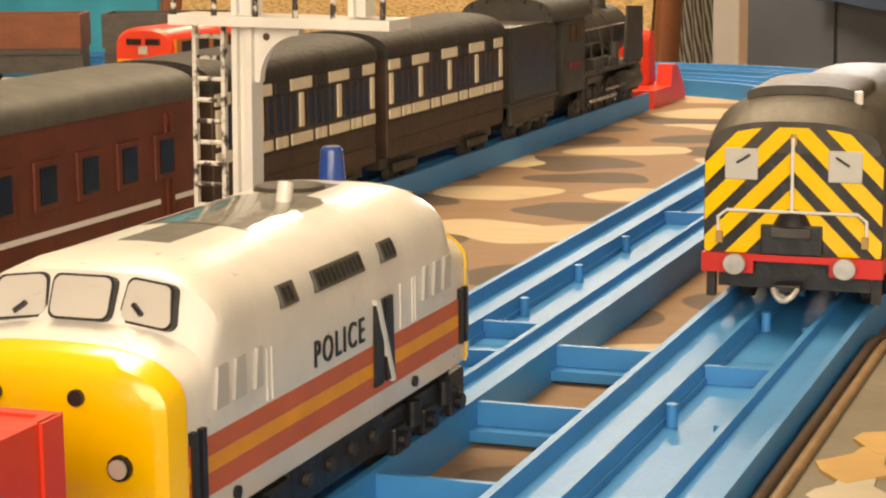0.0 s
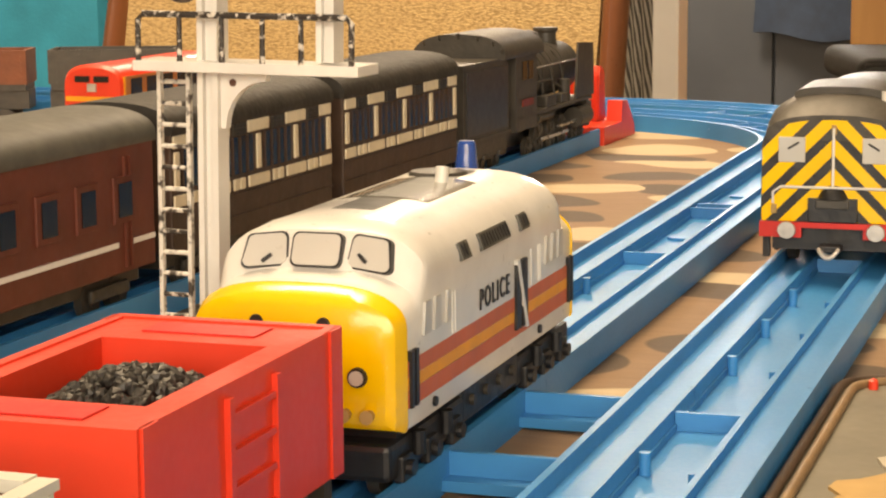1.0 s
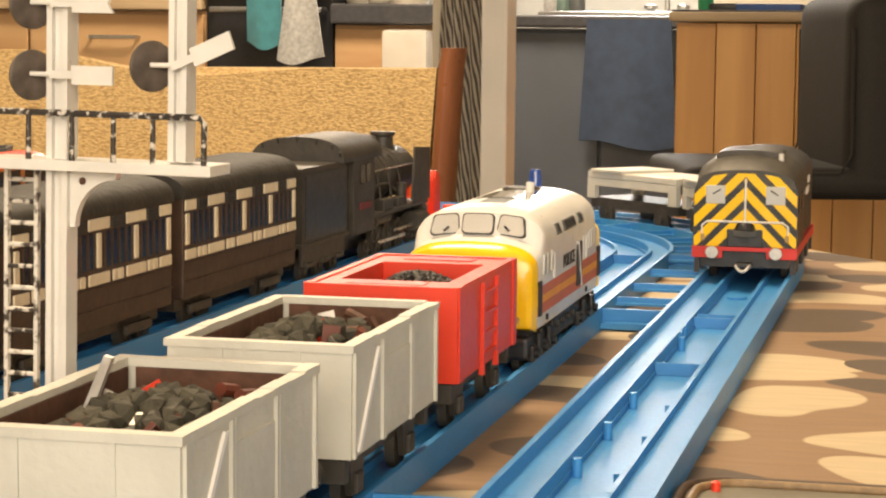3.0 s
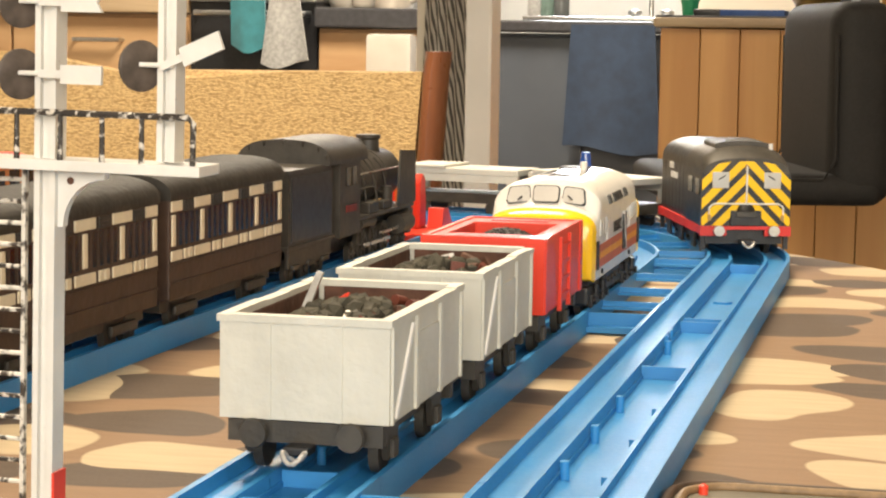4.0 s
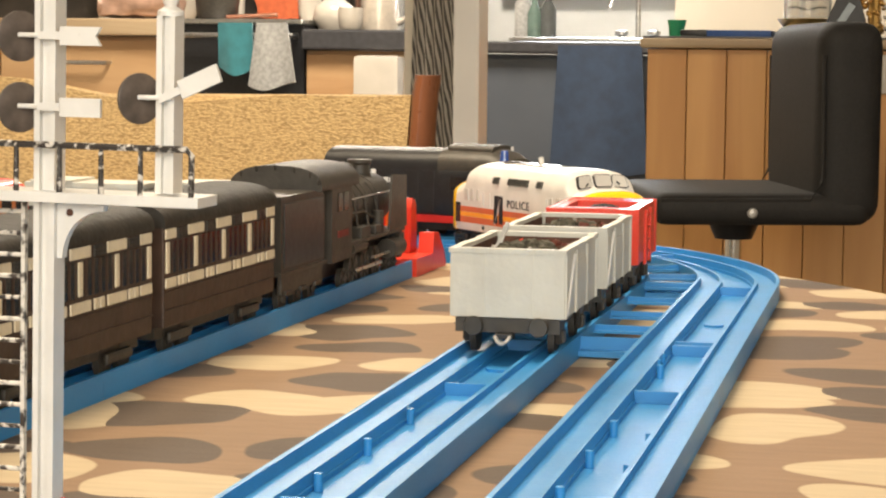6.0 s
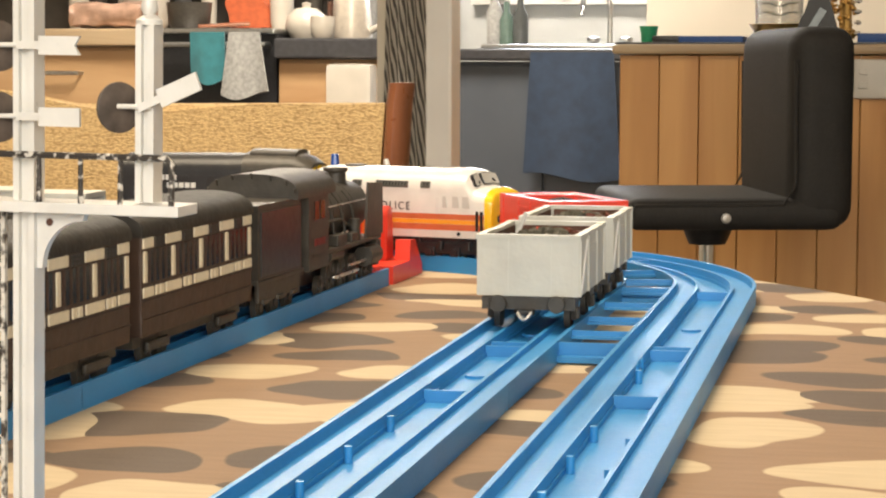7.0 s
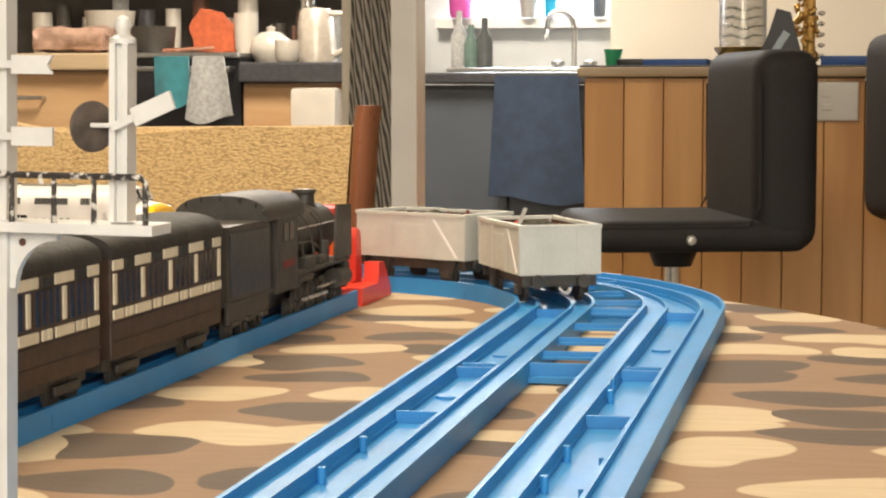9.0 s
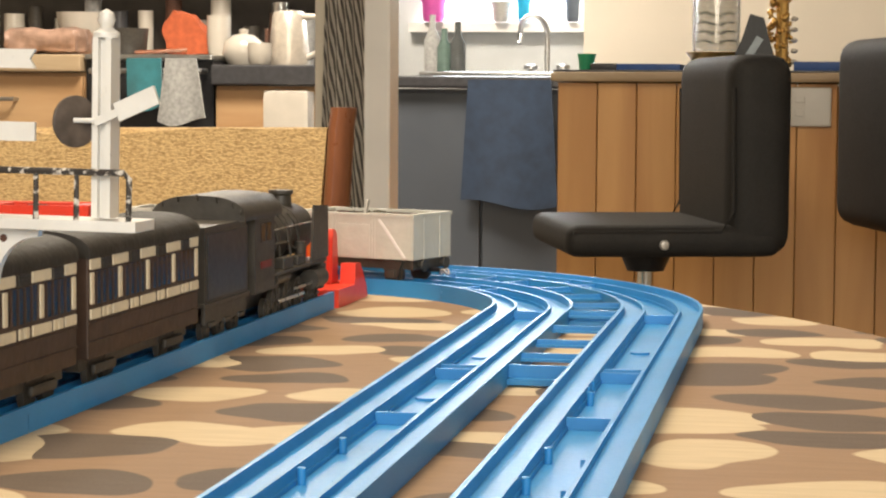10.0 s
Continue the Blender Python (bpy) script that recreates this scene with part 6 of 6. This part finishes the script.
    part("pot", lathe(B(), [(0.0001, 0), (0.045, 0), (0.062, 0.03), (0.055, 0.065), (0.03, 0.085), (0.012, 0.088), (0.014, 0.10), (0.0001, 0.105)], (-1.505, Y + 0.14, 0.189)), CERAMIC, tp2, smooth=50)
    part("spout", tube(B(), [(-1.455, Y + 0.13, 0.22), (-1.43, Y + 0.13, 0.245), (-1.42, Y + 0.13, 0.27)], 0.010), CERAMIC, tp2, smooth=50)
    in_room(tp2)
    pot(-1.425, Y + 0.02, 0.189, 0.034, 0.06, CERAMIC, "mug", "white mug in front of the teapot", "mug")
    pot(-1.595, Y + 0.20, 0.216, 0.035, 0.115, CERAMIC, "jar", "plain white jar on the hob", "jar")
    pot(-1.43, Y + 0.25, 0.189, 0.030, 0.15, mat("dark_glass_jar", (0.05, 0.03, 0.02), 0.15), "jar", "tall dark glass jar behind the mug", "jar")
    pot(-1.84, Y + 0.10, 0.216, 0.062, 0.075, SOOT, "saucepan", "dark saucepan standing on the hob", "saucepan", 1.06)
    on_bench("saucepan_handle_rest", "dark wooden spoon lying on the hob", "spoon", rod(B(), (-1.80, Y + 0.06, 0.222), (-1.66, Y + 0.10, 0.230), 0.006), TEAK)
    def crumpled(bm, seed, amount):
        bmesh.ops.subdivide_edges(bm, edges=list(bm.edges), cuts=5, use_grid_fill=True)
        for v in bm.verts:
            n = noise.noise_vector(v.co * 22 + Vector((seed, 0, 0)))
            v.co += Vector((n.x, n.y, abs(n.z))) * amount
        return bm
    bm = prism(B(), [(-1.755, 0.219), (-1.630, 0.219), (-1.625, 0.262), (-1.690, 0.335), (-1.735, 0.342), (-1.760, 0.29)], 1, Y + 0.2, Y + 0.3)
    on_bench("tea_towel", "crumpled orange cloth on the hob", "cloth", crumpled(bm, 3, 0.014), TERRACOTTA, 60)
    bm = box(B(), -2.185, -1.965, Y + 0.04, Y + 0.19, 0.218, 0.285, 0.02)
    on_bench("bread_bag", "crumpled plastic bag of bread on the bench", "bag", crumpled(bm, 8, 0.018), BAG, 60)
    pot(-2.06, Y + 0.35, 0.216, 0.07, 0.13, CERAMIC, "bowl", "large white bowl on the bench", "bowl", 1.1)
    rng = random.Random(6)
    for i in range(13):
        x = -2.35 + 0.085 * i + rng.uniform(-0.015, 0.015)
        mt = (CERAMIC, SOOT, STEEL, GREYTOWEL, BENCHTOP, CERAMIC, RUST, STEEL)[i % 8]
        r, h = rng.uniform(0.022, 0.034), rng.uniform(0.07, 0.2)
        pot(x, 4.92, 0.216 if x < -1.56 else 0.189, r, h, mt, "canister", "small kitchen canister against the splashback", "canister")
    on_bench("toaster", "small white appliance under the bench end", "appliance", box(B(), -1.39, -1.26, Y - 0.09, Y - 0.005, FLOOR, 0.118, 0.015), CERAMIC)
    for x, mt, h, nm, lb in ((-0.975, mat("dark_green_glass", (0.10, 0.15, 0.13), 0.2), 0.14, "bottle", "dark green bottle by the sink"), (-0.935, mat("smoky_glass", (0.07, 0.075, 0.075), 0.15), 0.16, "bottle", "dark bottle by the sink"), (-1.01, GREYTOWEL, 0.18, "bottle", "pale bottle by the sink")):
        on_bench(nm, lb, "bottle", lathe(B(), [(0.0001, 0), (0.022, 0), (0.024, 0.01), (0.024, h * 0.6), (0.009, h * 0.78), (0.009, h), (0.0001, h)], (x, 4.80, 0.161)), mt)
    # on the window sill
    for x, mt, r, h in ((-1.07, PINK, 0.035, 0.085), (-0.86, SILVER, 0.026, 0.06), (-0.79, mat("cyan_plastic", (0.02, 0.35, 0.6), 0.3), 0.018, 0.07), (-0.64, NAVY, 0.02, 0.08)):
        pot(x, 5.14, 0.333, r, h, mt, "cup", "coloured plastic cup on the window sill", "cup", 1.25)
    # on the breakfast bar
    pot(-0.362, 3.2, 0.159, 0.016, 0.034, GREEN, "cup", "small green cup on the breakfast bar", "cup", 1.2)
    on_bench("folder", "blue card folder lying on the breakfast bar", "folder", box(B(), -0.285, -0.165, 3.06, 3.30, 0.159, 0.171, 0.001), FOLDER)
    on_bench("folder", "blue card folder under the stool back", "folder", box(B(), 0.045, 0.20, 3.06, 3.30, 0.159, 0.176, 0.001), FOLDER)
    on_bench("tin", "flat black tin on the breakfast bar", "tin", box(B(), -0.345, -0.290, 3.10, 3.20, 0.159, 0.173, 0.004), BLACK)
    g = thing("brass_bowl", "brass bowl with ornaments on the breakfast bar", "bowl")
    part("bowl", lathe(B(), [(0.0001, 0), (0.025, 0), (0.045, 0.018), (0.058, 0.036), (0.055, 0.036), (0.0001, 0.01)], (-0.105, 3.14, 0.159)), GOLD, g, smooth=40)
    in_room(g)
    f = thing("glass_vase", "clear ribbed glass vase in the brass bowl", "vase")
    part("vase_body", lathe(B(), [(0.0001, 0), (0.044, 0), (0.046, 0.05), (0.046, 0.17), (0.042, 0.17), (0.041, 0.01), (0.0001, 0.008)], (-0.105, 3.14, 0.172)), mat("clear_glass", (0.8, 0.8, 0.78), 0.05, vary=0.02, trans=0.9), f, smooth=40)
    for i in range(4):
        part("wire", tube(B(), [(-0.14 + 0.07 * u, 3.12 + 0.01 * i, 0.215 + 0.018 * i + 0.004 * math.sin(9 * u)) for u in np.linspace(0, 1, 6)], 0.002), SOOT, f)
    in_room(f)
    d = thing("desk_gadget", "black angular gadget standing on the breakfast bar", "gadget")
    part("body", prism(B(), [(-0.075, 0.159), (0.015, 0.159), (0.005, 0.20), (-0.010, 0.255), (-0.035, 0.262), (-0.05, 0.215)], 1, 3.00, 3.05), BLACK, d)
    part("screen", prism(B(), [(-0.050, 0.175), (-0.035, 0.175), (-0.010, 0.215), (-0.022, 0.222)], 1, 2.997, 2.9995), mat("pale_blue_grey", (0.25, 0.3, 0.33), 0.3), d)
    in_room(d)
    o2 = thing("ornament", "gold and white ornament standing on the breakfast bar", "ornament")
    bm = lumps(31, 90, 0.022, 0.02, 0.0, 0.0, 0.004, 0.011)
    rng = random.Random(9)
    n = 12
    bm.verts.ensure_lookup_table()
    for i in range(0, len(bm.verts), n):
        dz = rng.uniform(0.17, 0.30)
        for v in bm.verts[i:i + n]:
            v.co += Vector((0.018, 3.12, dz))
    part("tinsel", bm, GOLD, o2, "gold tinsel cluster", smooth=60)["kind"] = "stuff"
    for i in range(5):
        part("light_bulb", lathe(B(), [(0.0001, -0.004), (0.007, 0.0), (0.006, 0.004), (0.0001, 0.006)], (0.045, 3.10, 0.175 + 0.020 * i)), CERAMIC, o2, smooth=60)
    part("stem", rod(B(), (0.022, 3.12, 0.159), (0.022, 3.12, 0.30), 0.012), GOLD, o2)
    in_room(o2)


wicker_chair()
bar_stool(pose(-0.056, 2.6, -0.086, 0, 0, 16), "black leatherette bar stool with a chrome post")
bar_stool(pose(0.225, 2.62, -0.055, 0, 0, 195), "black leatherette bar stool turned away")
peninsula()
kitchen()
cush = part("cushion", box(B(), -1.25, -0.93, 1.42, 1.56, -0.40, 0.35, 0.05), CYAN, smooth=50)
in_room(tagged(cush, "turquoise cloth cushion standing on a low box", "cushion"))
lowbox = thing("storage_box", "plain pale storage box under the cushion", "box")
part("box_body", box(B(), -1.28, -0.90, 1.35, 1.62, FLOOR, -0.401, 0.01), GLOSSWHITE, lowbox)
in_room(lowbox)


# ---- what moves ----
def glide(rows, t):
    ts, ss = zip(*rows)
    k = max(0, min(len(ts) - 2, sum(1 for u in ts[1:] if u <= t)))
    def slope(i):
        if i == 0:
            return (ss[1] - ss[0]) / (ts[1] - ts[0])
        if i == len(ts) - 1:
            return (ss[-1] - ss[-2]) / (ts[-1] - ts[-2])
        return (ss[i + 1] - ss[i - 1]) / (ts[i + 1] - ts[i - 1])
    h = ts[k + 1] - ts[k]
    u = (t - ts[k]) / h
    return ((2 * u ** 3 - 3 * u ** 2 + 1) * ss[k] + (u ** 3 - 2 * u ** 2 + u) * h * slope(k) + (3 * u ** 2 - 2 * u ** 3) * ss[k + 1] + (u ** 3 - u ** 2) * h * slope(k + 1))


def on_track(line, s, base, back=0.0):
    """The pose of a vehicle whose middle is at s, riding on two points base apart, set back from its middle."""
    (p, _), (q, _) = along(line, s - back - base / 2), along(line, s - back + base / 2)
    d = q - p
    return Matrix.Translation((p + q) / 2 + d.normalized() * back) @ Matrix.Rotation(math.atan2(-d.x, d.y), 4, "Z")


LEAD = [(0, 0.010), (1, 0.108), (2, 0.234), (4, 0.511), (5, 0.660), (6.5, 0.807), (7.5, 0.893), (8.5, 0.978), (9.5, 1.098), (10, 1.160)]
SHUNT = [(0, 0.245), (1, 0.375), (2, 0.495), (2.5, 0.555), (4, 0.738), (4.5, 0.792), (5, 0.852), (6.5, 1.018), (7.5, 1.125), (10, 1.40)]


def motions():
    steps = [k * 0.25 for k in range(41)]
    for ob, line, rows, offset, base in ((DIESEL, "L", LEAD, 0.0, 0.081), (REDW, "L", LEAD, -0.127, 0.045), (GREYA, "L", LEAD, -0.2235, 0.045), (GREYB, "L", LEAD, -0.3225, 0.045),
                                         (SHUNTER, "R", SHUNT, 0.0, 0.070), (FLATA, "R", SHUNT, 0.118, 0.046), (FLATB, "R", SHUNT, 0.206, 0.046)):
        walk(ob, [(t, on_track(line, glide(rows, t) + offset, base, 0.030 if ob is SHUNTER else 0.0)) for t in steps])


motions()
